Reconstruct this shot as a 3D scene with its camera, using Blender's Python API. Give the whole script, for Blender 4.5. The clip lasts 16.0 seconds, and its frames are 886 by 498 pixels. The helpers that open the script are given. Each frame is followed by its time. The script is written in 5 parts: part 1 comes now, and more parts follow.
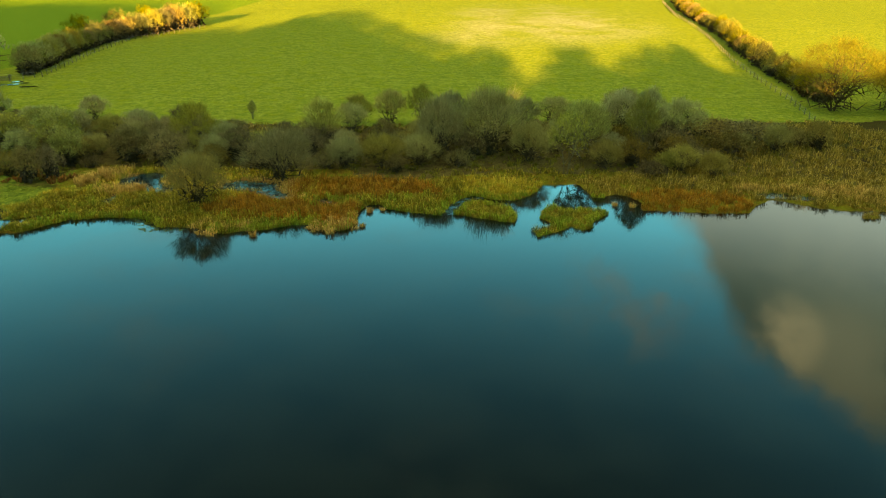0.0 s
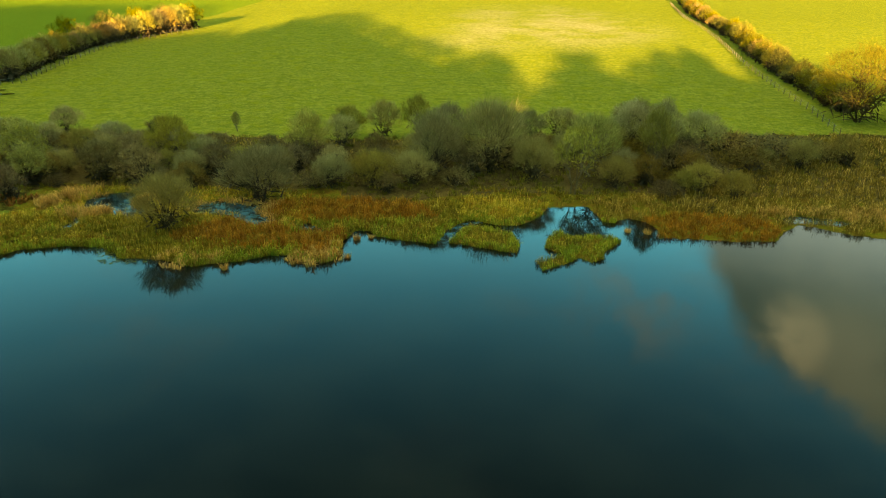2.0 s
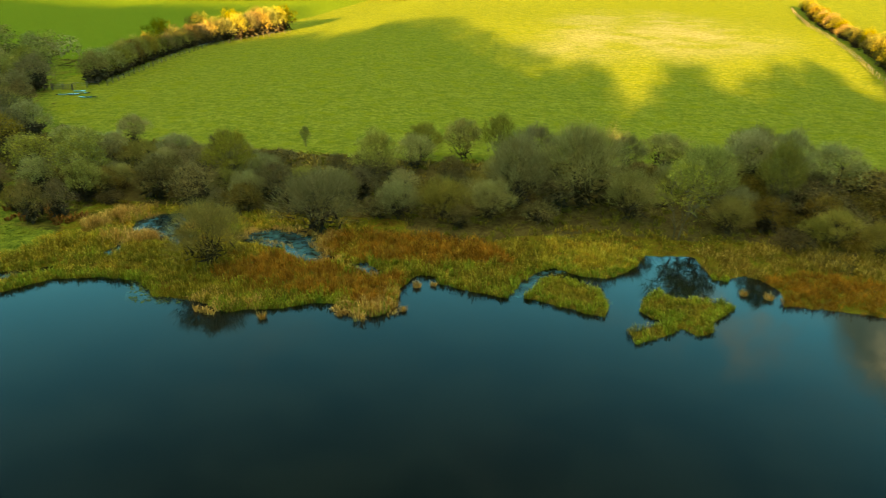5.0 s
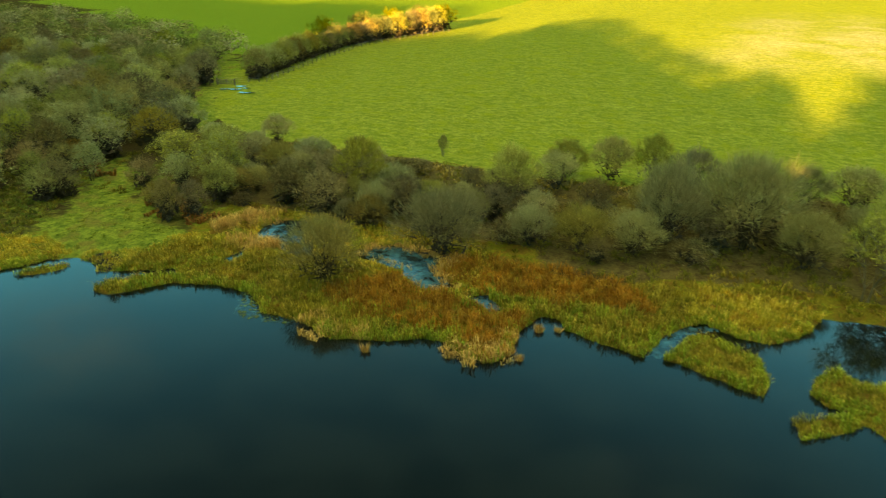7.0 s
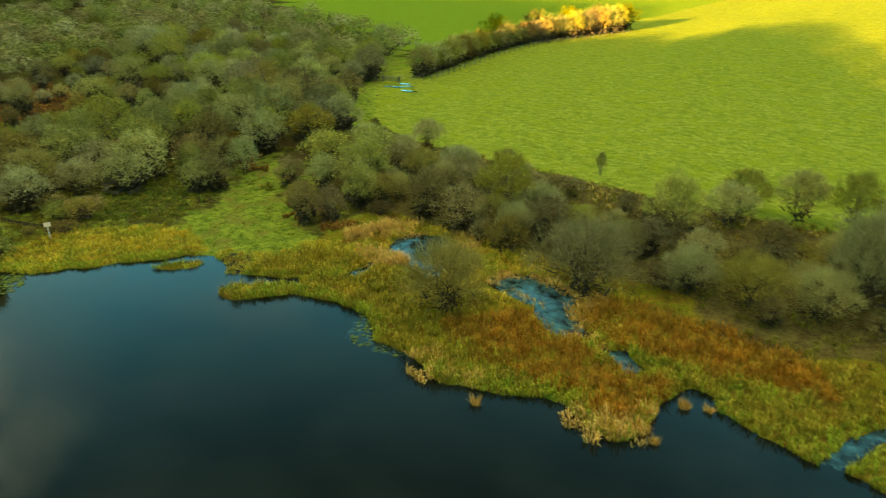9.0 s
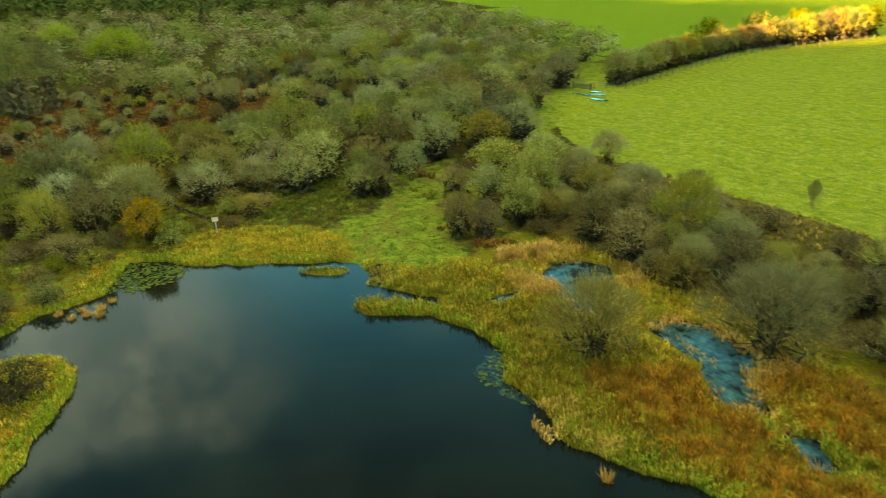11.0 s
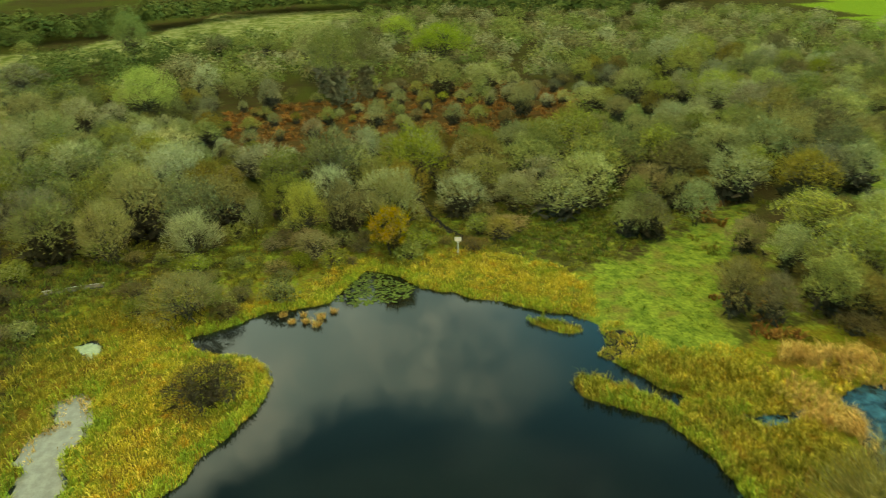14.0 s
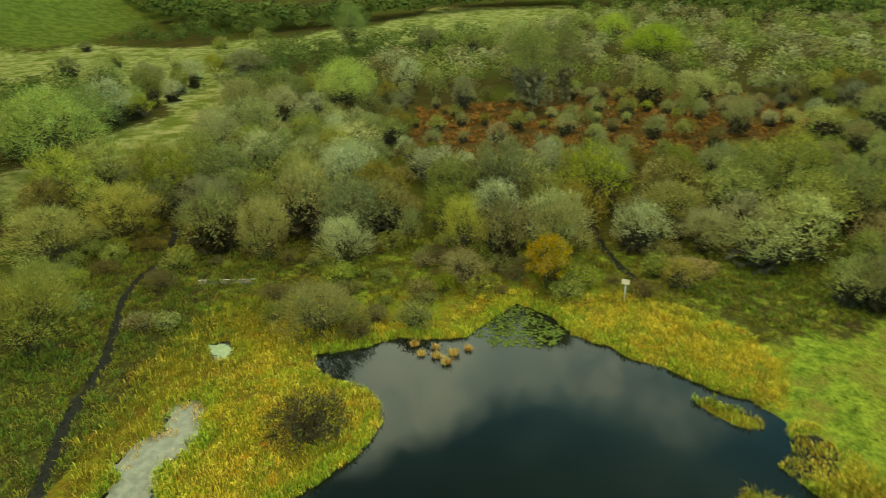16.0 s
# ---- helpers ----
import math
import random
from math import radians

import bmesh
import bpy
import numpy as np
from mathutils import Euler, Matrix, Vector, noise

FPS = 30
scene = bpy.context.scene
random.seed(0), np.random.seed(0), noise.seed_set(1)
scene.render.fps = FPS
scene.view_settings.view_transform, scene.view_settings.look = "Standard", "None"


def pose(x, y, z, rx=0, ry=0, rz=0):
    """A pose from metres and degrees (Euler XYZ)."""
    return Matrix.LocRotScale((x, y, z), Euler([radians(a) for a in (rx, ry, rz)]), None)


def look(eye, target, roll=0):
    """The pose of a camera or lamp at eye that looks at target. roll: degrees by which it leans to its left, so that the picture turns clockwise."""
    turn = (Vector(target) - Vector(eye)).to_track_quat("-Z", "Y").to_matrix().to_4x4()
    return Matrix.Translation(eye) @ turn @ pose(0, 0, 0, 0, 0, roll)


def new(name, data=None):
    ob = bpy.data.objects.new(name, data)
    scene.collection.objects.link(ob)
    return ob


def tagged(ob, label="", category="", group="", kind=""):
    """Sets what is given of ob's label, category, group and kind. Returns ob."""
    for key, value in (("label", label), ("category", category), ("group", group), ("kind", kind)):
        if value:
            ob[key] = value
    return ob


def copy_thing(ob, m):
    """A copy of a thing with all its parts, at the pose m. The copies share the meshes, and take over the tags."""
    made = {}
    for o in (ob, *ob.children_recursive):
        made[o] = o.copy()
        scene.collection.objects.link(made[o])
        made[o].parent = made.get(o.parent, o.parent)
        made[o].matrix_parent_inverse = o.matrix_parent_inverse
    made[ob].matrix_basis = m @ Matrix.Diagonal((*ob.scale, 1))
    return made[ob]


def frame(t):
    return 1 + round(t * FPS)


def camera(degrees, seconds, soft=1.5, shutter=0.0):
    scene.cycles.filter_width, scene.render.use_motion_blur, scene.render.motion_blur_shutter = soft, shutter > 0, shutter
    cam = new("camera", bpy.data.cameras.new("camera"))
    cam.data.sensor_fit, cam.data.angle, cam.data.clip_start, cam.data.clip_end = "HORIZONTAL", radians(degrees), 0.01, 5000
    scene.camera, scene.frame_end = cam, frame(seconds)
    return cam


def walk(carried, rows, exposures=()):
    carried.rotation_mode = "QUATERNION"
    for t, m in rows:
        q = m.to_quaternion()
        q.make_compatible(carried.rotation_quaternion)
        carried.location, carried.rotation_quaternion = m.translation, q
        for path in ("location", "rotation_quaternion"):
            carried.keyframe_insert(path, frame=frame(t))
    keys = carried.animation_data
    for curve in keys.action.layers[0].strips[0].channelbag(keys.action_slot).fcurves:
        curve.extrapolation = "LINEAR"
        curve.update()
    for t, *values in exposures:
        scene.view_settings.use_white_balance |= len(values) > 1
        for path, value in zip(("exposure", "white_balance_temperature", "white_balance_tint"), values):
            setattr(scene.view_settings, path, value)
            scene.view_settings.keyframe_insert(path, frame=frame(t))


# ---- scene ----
# ------------------------------------------------------------------ camera
cam = camera(65.24, 16.0, soft=1.1, shutter=0.6)
PATH = [
    (0.0, look((0.00, 0.00, 27.00), (-0.00, 55.13, 3.32), 1.06)),
    (0.5, look((0.28, 2.11, 27.00), (0.18, 57.24, 3.30), 1.03)),
    (1.0, look((0.50, 4.17, 27.00), (0.32, 59.30, 3.31), 1.06)),
    (1.5, look((0.67, 6.17, 27.01), (0.43, 61.30, 3.32), 1.05)),
    (2.0, look((0.81, 8.15, 27.01), (0.52, 63.28, 3.34), 1.08)),
    (2.5, look((0.96, 10.09, 27.02), (0.63, 65.23, 3.37), 1.11)),
    (3.0, look((1.12, 11.99, 27.01), (0.77, 67.14, 3.37), 1.21)),
    (5.5, look((1.78, 21.15, 27.20), (-9.08, 75.16, 3.44), 0.95)),
    (6.0, look((1.86, 23.00, 27.26), (-12.07, 76.26, 3.40), 0.84)),
    (6.5, look((1.86, 24.86, 27.30), (-15.16, 77.19, 3.37), 0.76)),
    (7.0, look((1.74, 26.71, 27.33), (-18.31, 77.90, 3.29), 0.73)),
    (7.5, look((1.55, 28.58, 27.35), (-21.43, 78.47, 3.20), 0.72)),
    (8.0, look((1.27, 30.45, 27.39), (-24.52, 78.90, 3.14), 0.67)),
    (8.5, look((0.94, 32.21, 27.50), (-27.92, 78.83, 3.13), 0.60)),
    (9.0, look((0.50, 33.97, 27.60), (-31.57, 78.34, 3.06), 0.55)),
    (11.5, look((-1.97, 42.60, 26.38), (-48.48, 72.12, 2.62), -1.70)),
    (12.0, look((-3.04, 44.10, 26.41), (-51.72, 69.98, 2.75), -1.73)),
    (12.5, look((-4.21, 45.54, 26.45), (-54.76, 67.60, 2.81), -1.73)),
    (13.0, look((-5.49, 46.88, 26.45), (-57.52, 65.22, 2.86), -1.71)),
    (13.5, look((-6.92, 48.17, 26.46), (-60.24, 62.43, 2.92), -1.61)),
    (14.0, look((-8.51, 49.41, 26.47), (-62.78, 59.46, 2.93), -1.54)),
    (14.5, look((-10.17, 50.58, 26.50), (-65.04, 56.36, 2.93), -1.51)),
    (15.0, look((-11.94, 51.65, 26.54), (-67.08, 53.23, 2.95), -1.45)),
    (15.5, look((-13.77, 52.53, 26.55), (-68.86, 49.93, 2.94), -1.41)),
    (16.0, look((-15.67, 53.28, 26.50), (-70.43, 46.52, 2.93), -1.40)),
]
walk(cam, PATH, exposures=[(0.0, 3.24, 8600, 10), (3.0, 3.22, 8600, 10), (7.0, 3.46, 8600, 10), (9.0, 3.64, 8600, 10), (12.5, 3.90, 8600, 10), (16.0, 3.96, 8600, 10)])

# ------------------------------------------------------------------ light
SUN_EL = 9.0            # degrees above the horizon
SUN_DIR = Vector((-0.10, -1.0, math.tan(radians(SUN_EL)))).normalized()   # towards the sun, behind the first view
sun = new("sun", bpy.data.lights.new("sun", "SUN"))
sun.data.energy, sun.data.angle, sun.data.color = 4.7, radians(0.9), (1.0, 0.68, 0.25)
sun.matrix_world = look((0, 0, 200), Vector((0, 0, 200)) - SUN_DIR)


def nodes_of(owner):
    owner.use_nodes = True
    owner.node_tree.nodes.clear()
    return owner.node_tree.nodes, owner.node_tree.links


def math_node(nodes, links, op, a, b=None, clamp=False):
    n = nodes.new("ShaderNodeMath")
    n.operation, n.use_clamp = op, clamp
    for i, v in enumerate((a, b)):
        if v is None:
            continue
        if isinstance(v, (int, float)):
            n.inputs[i].default_value = v
        else:
            links.new(v, n.inputs[i])
    return n.outputs[0]


def mix_node(nodes, links, fac, a, b, kind="MIX"):
    n = nodes.new("ShaderNodeMix")
    n.data_type, n.blend_type = "RGBA", kind
    for s, v in ((n.inputs[0], fac), (n.inputs[6], a), (n.inputs[7], b)):
        if isinstance(v, (int, float)):
            s.default_value = v
        elif isinstance(v, tuple):
            s.default_value = (*v, 1)
        else:
            links.new(v, s)
    return n.outputs[2]


def ramp_node(nodes, links, fac, lo, hi):
    n = nodes.new("ShaderNodeMapRange")
    n.interpolation_type = "SMOOTHSTEP"
    n.inputs[1].default_value, n.inputs[2].default_value = lo, hi
    links.new(fac, n.inputs[0])
    return n.outputs[0]


def noise_node(nodes, links, vector, scale, detail=3.0, rough=0.55):
    n = nodes.new("ShaderNodeTexNoise")
    n.inputs["Scale"].default_value, n.inputs["Detail"].default_value = scale, detail
    n.inputs["Roughness"].default_value = rough
    if vector is not None:
        links.new(vector, n.inputs["Vector"])
    return n.outputs["Fac"]


world = bpy.data.worlds.new("sky")
scene.world = world
N, L = nodes_of(world)
sky = N.new("ShaderNodeTexSky")
sky.sky_type, sky.sun_disc = "NISHITA", False
sky.sun_elevation = radians(SUN_EL)
sky.sun_rotation = math.atan2(SUN_DIR.x, SUN_DIR.y)
sky.air_density, sky.dust_density, sky.ozone_density = 1.0, 0.3, 1.2
# broken cloud: two banks whose tops rise and fall along the horizon, and thin scraps between them
coord = N.new("ShaderNodeTexCoord").outputs["Generated"]
sep = N.new("ShaderNodeSeparateXYZ")
L.new(coord, sep.inputs[0])
up = math_node(N, L, "MAXIMUM", sep.outputs[2], 0.06)
flat = N.new("ShaderNodeCombineXYZ")
L.new(math_node(N, L, "DIVIDE", sep.outputs[0], up), flat.inputs[0])
L.new(math_node(N, L, "DIVIDE", sep.outputs[1], up), flat.inputs[1])
puff = noise_node(N, L, flat.outputs[0], 1.5, 8.0, 0.58)
billow = noise_node(N, L, coord, 7.0, 7.0, 0.60)
swell = noise_node(N, L, coord, 3.6, 5.0, 0.55)
azimuth = math_node(N, L, "ARCTAN2", math_node(N, L, "MULTIPLY", sep.outputs[0], -1.0), sep.outputs[1])
elevation = math_node(N, L, "MULTIPLY", math_node(N, L, "ARCSINE", sep.outputs[2]), 180 / math.pi)
# (degrees west of north, degrees above the horizon) along the tops of the banks
BANK_TOPS = [(-130, 2), (-105, 20), (-70, 29), (-50, 31), (-38, 29.8), (-33, 28.6), (-28.6, 28.2), (-26, 26.8), (-23.9, 23.4), (-21.7, 20), (-17.7, 17), (-13, 8), (-8, 0),
             (54, 0), (59, 8), (62.5, 22), (65, 30), (68, 33.6), (72.7, 36), (78, 35.3), (86, 34.4), (92, 35.2), (97, 37), (101, 37.6), (106, 38.5), (118, 40), (135, 38), (155, 30), (172, 6)]
tops = N.new("ShaderNodeValToRGB")
tops.color_ramp.interpolation = "LINEAR"
steps = tops.color_ramp.elements
for k, (a, e) in enumerate(BANK_TOPS):
    stop = steps[k] if k < 2 else steps.new(0.5 + a / 360)
    stop.position, stop.color = 0.5 + a / 360, (e / 60, e / 60, e / 60, 1)
L.new(math_node(N, L, "ADD", math_node(N, L, "DIVIDE", azimuth, 2 * math.pi), 0.5), tops.inputs[0])
top = math_node(N, L, "MULTIPLY", tops.outputs[0], 60.0)
ragged = math_node(N, L, "MULTIPLY", math_node(N, L, "SUBTRACT", billow, 0.5), 7.0)
below = math_node(N, L, "ADD", math_node(N, L, "SUBTRACT", top, elevation), ragged)
cover = math_node(N, L, "MULTIPLY", ramp_node(N, L, below, -2.8, 0.9), math_node(N, L, "MAXIMUM", ramp_node(N, L, azimuth, radians(63), radians(82)), ramp_node(N, L, math_node(N, L, "MULTIPLY", azimuth, -1.0), -0.2, 0.1)))


def glow(azimuth_deg, elevation_deg, reach):
    """A thicker, sunlit swelling of a bank."""
    a, e = radians(azimuth_deg), radians(elevation_deg)
    n = N.new("ShaderNodeVectorMath")
    n.operation = "DOT_PRODUCT"
    L.new(coord, n.inputs[0])
    n.inputs[1].default_value = (-math.sin(a) * math.cos(e), math.cos(a) * math.cos(e), math.sin(e))
    return ramp_node(N, L, n.outputs[1], math.cos(radians(reach)), math.cos(radians(reach * 0.15)))


bright = math_node(N, L, "ADD", math_node(N, L, "ADD", math_node(N, L, "MULTIPLY", glow(-29, 26.8, 3.8), 0.52), math_node(N, L, "MULTIPLY", glow(-33, 28.5, 6.0), 0.22)),
                   math_node(N, L, "ADD", math_node(N, L, "MULTIPLY", glow(99, 35, 8.0), 0.6), math_node(N, L, "MULTIPLY", math_node(N, L, "ADD", math_node(N, L, "ADD", glow(77, 30.5, 7.5), glow(86, 32, 9.0)), glow(72.5, 34.4, 4.5)), 0.26)))
bright = math_node(N, L, "MULTIPLY", bright, ramp_node(N, L, billow, 0.38, 0.62), True)
body = mix_node(N, L, ramp_node(N, L, math_node(N, L, "ADD", math_node(N, L, "MULTIPLY", swell, 0.6), math_node(N, L, "MULTIPLY", billow, 0.4)), 0.38, 0.62), (1.00, 1.75, 1.78), (1.80, 2.70, 2.50))
sombre = mix_node(N, L, ramp_node(N, L, billow, 0.38, 0.62), (0.85, 1.32, 0.98), (1.62, 2.15, 1.48))      # the eastern bank is duller
sombre = mix_node(N, L, ramp_node(N, L, elevation, 25.0, 15.0), sombre, (3.3, 4.3, 4.1))
body = mix_node(N, L, ramp_node(N, L, azimuth, radians(76), radians(102)), body, (2.55, 3.70, 3.35))
body = mix_node(N, L, ramp_node(N, L, azimuth, 0.2, 0.9), sombre, body)
cloud = mix_node(N, L, bright, body, mix_node(N, L, ramp_node(N, L, azimuth, 0.2, 0.9), (6.2, 5.8, 3.3), (5.0, 5.7, 4.6)))
back = N.new("ShaderNodeBackground")
back.inputs[1].default_value = 0.05
# the clear sky deepens quickly with height, and away from the north
low = math_node(N, L, "MAXIMUM", sep.outputs[2], 0.35)
fall = math_node(N, L, "POWER", math_node(N, L, "MAXIMUM", math_node(N, L, "SUBTRACT", 1.14, math_node(N, L, "MULTIPLY", low, 1.43)), 0.02), 1.45)
north = math_node(N, L, "ADD", math_node(N, L, "MULTIPLY", math_node(N, L, "COSINE", math_node(N, L, "SUBTRACT", azimuth, radians(2))), 0.32), 0.72)
clear_sky = N.new("ShaderNodeVectorMath")
clear_sky.operation = "SCALE"
L.new(mix_node(N, L, 1.0, sky.outputs[0], (0.36, 1.54, 1.56), "MULTIPLY"), clear_sky.inputs[0])
horizon_dim = math_node(N, L, "ADD", math_node(N, L, "MULTIPLY", ramp_node(N, L, sep.outputs[2], 0.04, 0.25), 0.85), 0.15)     # duller towards the horizon, a dimming added to cut side light on the trees
L.new(math_node(N, L, "MULTIPLY", math_node(N, L, "MULTIPLY", math_node(N, L, "MULTIPLY", fall, horizon_dim), north), 2.55), clear_sky.inputs["Scale"])
scraps = math_node(N, L, "MULTIPLY", ramp_node(N, L, puff, 0.50, 0.78), 0.30)
air = mix_node(N, L, scraps, clear_sky.outputs[0], (2.0, 2.6, 2.3))
wisps = math_node(N, L, "MULTIPLY", math_node(N, L, "ADD", glow(-17, 26, 7.0), glow(-21, 22, 5.0)), math_node(N, L, "MULTIPLY", ramp_node(N, L, billow, 0.44, 0.66), 0.55))
air = mix_node(N, L, wisps, air, (2.6, 3.0, 2.4))
air = mix_node(N, L, math_node(N, L, "MULTIPLY", cover, 0.94), air, cloud)
high = ramp_node(N, L, sep.outputs[2], 0.74, 0.87)      # a bright veil overhead
veil = ramp_node(N, L, math_node(N, L, "ADD", puff, math_node(N, L, "MULTIPLY", high, 0.34)), 0.54, 0.88)
L.new(mix_node(N, L, math_node(N, L, "MULTIPLY", math_node(N, L, "MULTIPLY", high, veil), 0.92), air, (5.3, 6.1, 4.9)), back.inputs[0])
L.new(back.outputs[0], N.new("ShaderNodeOutputWorld").inputs[0])


# ------------------------------------------------------------------ materials
def surface(name, c1, c2, scale=0.3, fine=6.0, rough=0.85, bump=0.2, island=0.0, per_object=0.0, c3=None, grain=0.35, gloss=0.04, fleck=None, thin=0.0):
    """Two tones in large patches, fine grain and relief; island and per_object vary single blades and whole plants."""
    m = bpy.data.materials.new(name)
    n, l = nodes_of(m)
    place = n.new("ShaderNodeNewGeometry")
    pos = place.outputs["Position"]
    col = mix_node(n, l, ramp_node(n, l, noise_node(n, l, pos, scale), 0.35, 0.65), c1, c2)
    if c3:
        col = mix_node(n, l, ramp_node(n, l, noise_node(n, l, pos, scale * 2.7, 4.0), 0.52, 0.68), col, c3)
    if fleck:
        col = mix_node(n, l, ramp_node(n, l, place.outputs["Random Per Island"], 0.80, 0.84), col, fleck)
    g = noise_node(n, l, pos, fine, 4.0, 0.65)
    gain = math_node(n, l, "ADD", math_node(n, l, "MULTIPLY", math_node(n, l, "SUBTRACT", g, 0.5), grain * 3.2), 1.0)
    if island:
        r = place.outputs["Random Per Island"]
        gain = math_node(n, l, "MULTIPLY", gain, math_node(n, l, "ADD", math_node(n, l, "MULTIPLY", r, 2 * island), 1 - island))
    if per_object:
        r = n.new("ShaderNodeObjectInfo").outputs["Random"]
        gain = math_node(n, l, "MULTIPLY", gain, math_node(n, l, "ADD", math_node(n, l, "MULTIPLY", r, 2 * per_object), 1 - per_object))
        hue = n.new("ShaderNodeHueSaturation")
        l.new(math_node(n, l, "ADD", math_node(n, l, "MULTIPLY", math_node(n, l, "FRACT", math_node(n, l, "MULTIPLY", r, 7.31)), 0.025), 0.480), hue.inputs["Hue"])
        l.new(math_node(n, l, "ADD", math_node(n, l, "MULTIPLY", math_node(n, l, "FRACT", math_node(n, l, "MULTIPLY", r, 13.7)), 0.35), 0.78), hue.inputs["Saturation"])
        l.new(col, hue.inputs["Color"])
        col = hue.outputs[0]
    scaled = n.new("ShaderNodeVectorMath")
    scaled.operation = "SCALE"
    l.new(col, scaled.inputs[0])
    l.new(gain, scaled.inputs["Scale"])
    b = n.new("ShaderNodeBsdfPrincipled")
    l.new(scaled.outputs[0], b.inputs["Base Color"])
    b.inputs["Roughness"].default_value = rough
    b.inputs["Specular IOR Level"].default_value = gloss
    if bump:
        bp = n.new("ShaderNodeBump")
        bp.inputs["Strength"].default_value, bp.inputs["Distance"].default_value = bump, 0.15
        l.new(g, bp.inputs["Height"])
        l.new(bp.outputs[0], b.inputs["Normal"])
    shade = b.outputs[0]
    if thin:        # light passes through leaves and sprays of twigs
        through_leaf, blend = n.new("ShaderNodeBsdfTranslucent"), n.new("ShaderNodeMixShader")
        l.new(scaled.outputs[0], through_leaf.inputs["Color"])
        blend.inputs[0].default_value = thin
        l.new(shade, blend.inputs[1])
        l.new(through_leaf.outputs[0], blend.inputs[2])
        shade = blend.outputs[0]
    l.new(shade, n.new("ShaderNodeOutputMaterial").inputs[0])
    return m


def ground_material():
    m = bpy.data.materials.new("ground")
    n, l = nodes_of(m)
    pos = n.new("ShaderNodeNewGeometry").outputs["Position"]

    def zone(name):
        a = n.new("ShaderNodeAttribute")
        a.attribute_name = name
        edge = math_node(n, l, "ADD", a.outputs["Fac"], math_node(n, l, "MULTIPLY", math_node(n, l, "SUBTRACT", noise_node(n, l, pos, 0.9, 5.0, 0.6), 0.5), 0.9))
        return ramp_node(n, l, edge, 0.38, 0.62)

    def thatch():
        a = n.new("ShaderNodeAttribute")
        a.attribute_name = "dry_grass"
        return math_node(n, l, "MULTIPLY", a.outputs["Fac"], math_node(n, l, "ADD", math_node(n, l, "MULTIPLY", ramp_node(n, l, noise_node(n, l, pos, 0.06, 5.0, 0.65), 0.38, 0.62), 0.75), 0.10))

    big, mid, fine = noise_node(n, l, pos, 0.035, 4.0), noise_node(n, l, pos, 0.4, 4.0), noise_node(n, l, pos, 5.0, 4.0, 0.7)
    streak_map = n.new("ShaderNodeMapping")
    streak_map.inputs["Scale"].default_value = (0.30, 0.75, 1.0)
    streak_map.inputs["Rotation"].default_value = (0, 0, radians(-12))
    l.new(pos, streak_map.inputs[0])
    streak = noise_node(n, l, streak_map.outputs[0], 1.0, 5.0, 0.65)
    litter = mix_node(n, l, ramp_node(n, l, mid, 0.35, 0.65), (0.046, 0.032, 0.013), (0.050, 0.045, 0.012))
    litter = mix_node(n, l, ramp_node(n, l, big, 0.45, 0.62), litter, (0.050, 0.053, 0.011))
    tuftiness = noise_node(n, l, pos, 1.1, 5.0, 0.75)
    field = mix_node(n, l, ramp_node(n, l, tuftiness, 0.36, 0.64), (0.128, 0.160, 0.020), (0.248, 0.262, 0.036))
    field = mix_node(n, l, math_node(n, l, "MULTIPLY", ramp_node(n, l, streak, 0.42, 0.70), 0.5), field, (0.098, 0.126, 0.010))
    field = mix_node(n, l, ramp_node(n, l, mid, 0.45, 0.75), field, (0.188, 0.210, 0.016))
    clear = mix_node(n, l, ramp_node(n, l, tuftiness, 0.36, 0.62), (0.070, 0.105, 0.014), (0.185, 0.215, 0.028))
    clear = mix_node(n, l, ramp_node(n, l, mid, 0.50, 0.68), clear, (0.150, 0.130, 0.026))
    pale = mix_node(n, l, ramp_node(n, l, mid, 0.35, 0.65), (0.11, 0.125, 0.026), (0.23, 0.21, 0.085))
    pale = mix_node(n, l, ramp_node(n, l, noise_node(n, l, pos, 0.16, 6.0, 0.7), 0.50, 0.58), pale, (0.085, 0.100, 0.020))
    fern = mix_node(n, l, ramp_node(n, l, mid, 0.35, 0.62), (0.085, 0.040, 0.012), (0.058, 0.036, 0.012))
    col = mix_node(n, l, zone("bracken"), litter, fern)
    col = mix_node(n, l, zone("scrub"), col, mix_node(n, l, ramp_node(n, l, tuftiness, 0.36, 0.64), (0.070, 0.048, 0.017), (0.120, 0.092, 0.028)))
    marsh = mix_node(n, l, ramp_node(n, l, mid, 0.40, 0.60), (0.150, 0.120, 0.014), (0.135, 0.076, 0.014))
    marsh = mix_node(n, l, ramp_node(n, l, tuftiness, 0.45, 0.65), marsh, (0.130, 0.140, 0.012))
    col = mix_node(n, l, zone("marsh"), col, marsh)
    col = mix_node(n, l, zone("meadow"), col, pale)
    col = mix_node(n, l, zone("clearing"), col, clear)
    col = mix_node(n, l, zone("field"), col, field)
    col = mix_node(n, l, thatch(), col, mix_node(n, l, ramp_node(n, l, tuftiness, 0.36, 0.64), (0.20, 0.20, 0.075), (0.34, 0.31, 0.16)))
    crop = mix_node(n, l, ramp_node(n, l, tuftiness, 0.30, 0.70), (0.105, 0.165, 0.014), (0.150, 0.205, 0.022))
    col = mix_node(n, l, zone("crop"), col, crop)
    col = mix_node(n, l, zone("hill"), col, mix_node(n, l, ramp_node(n, l, mid, 0.35, 0.65), (0.050, 0.068, 0.012), (0.088, 0.100, 0.020)))
    col = mix_node(n, l, zone("mud"), col, (0.022, 0.021, 0.017))
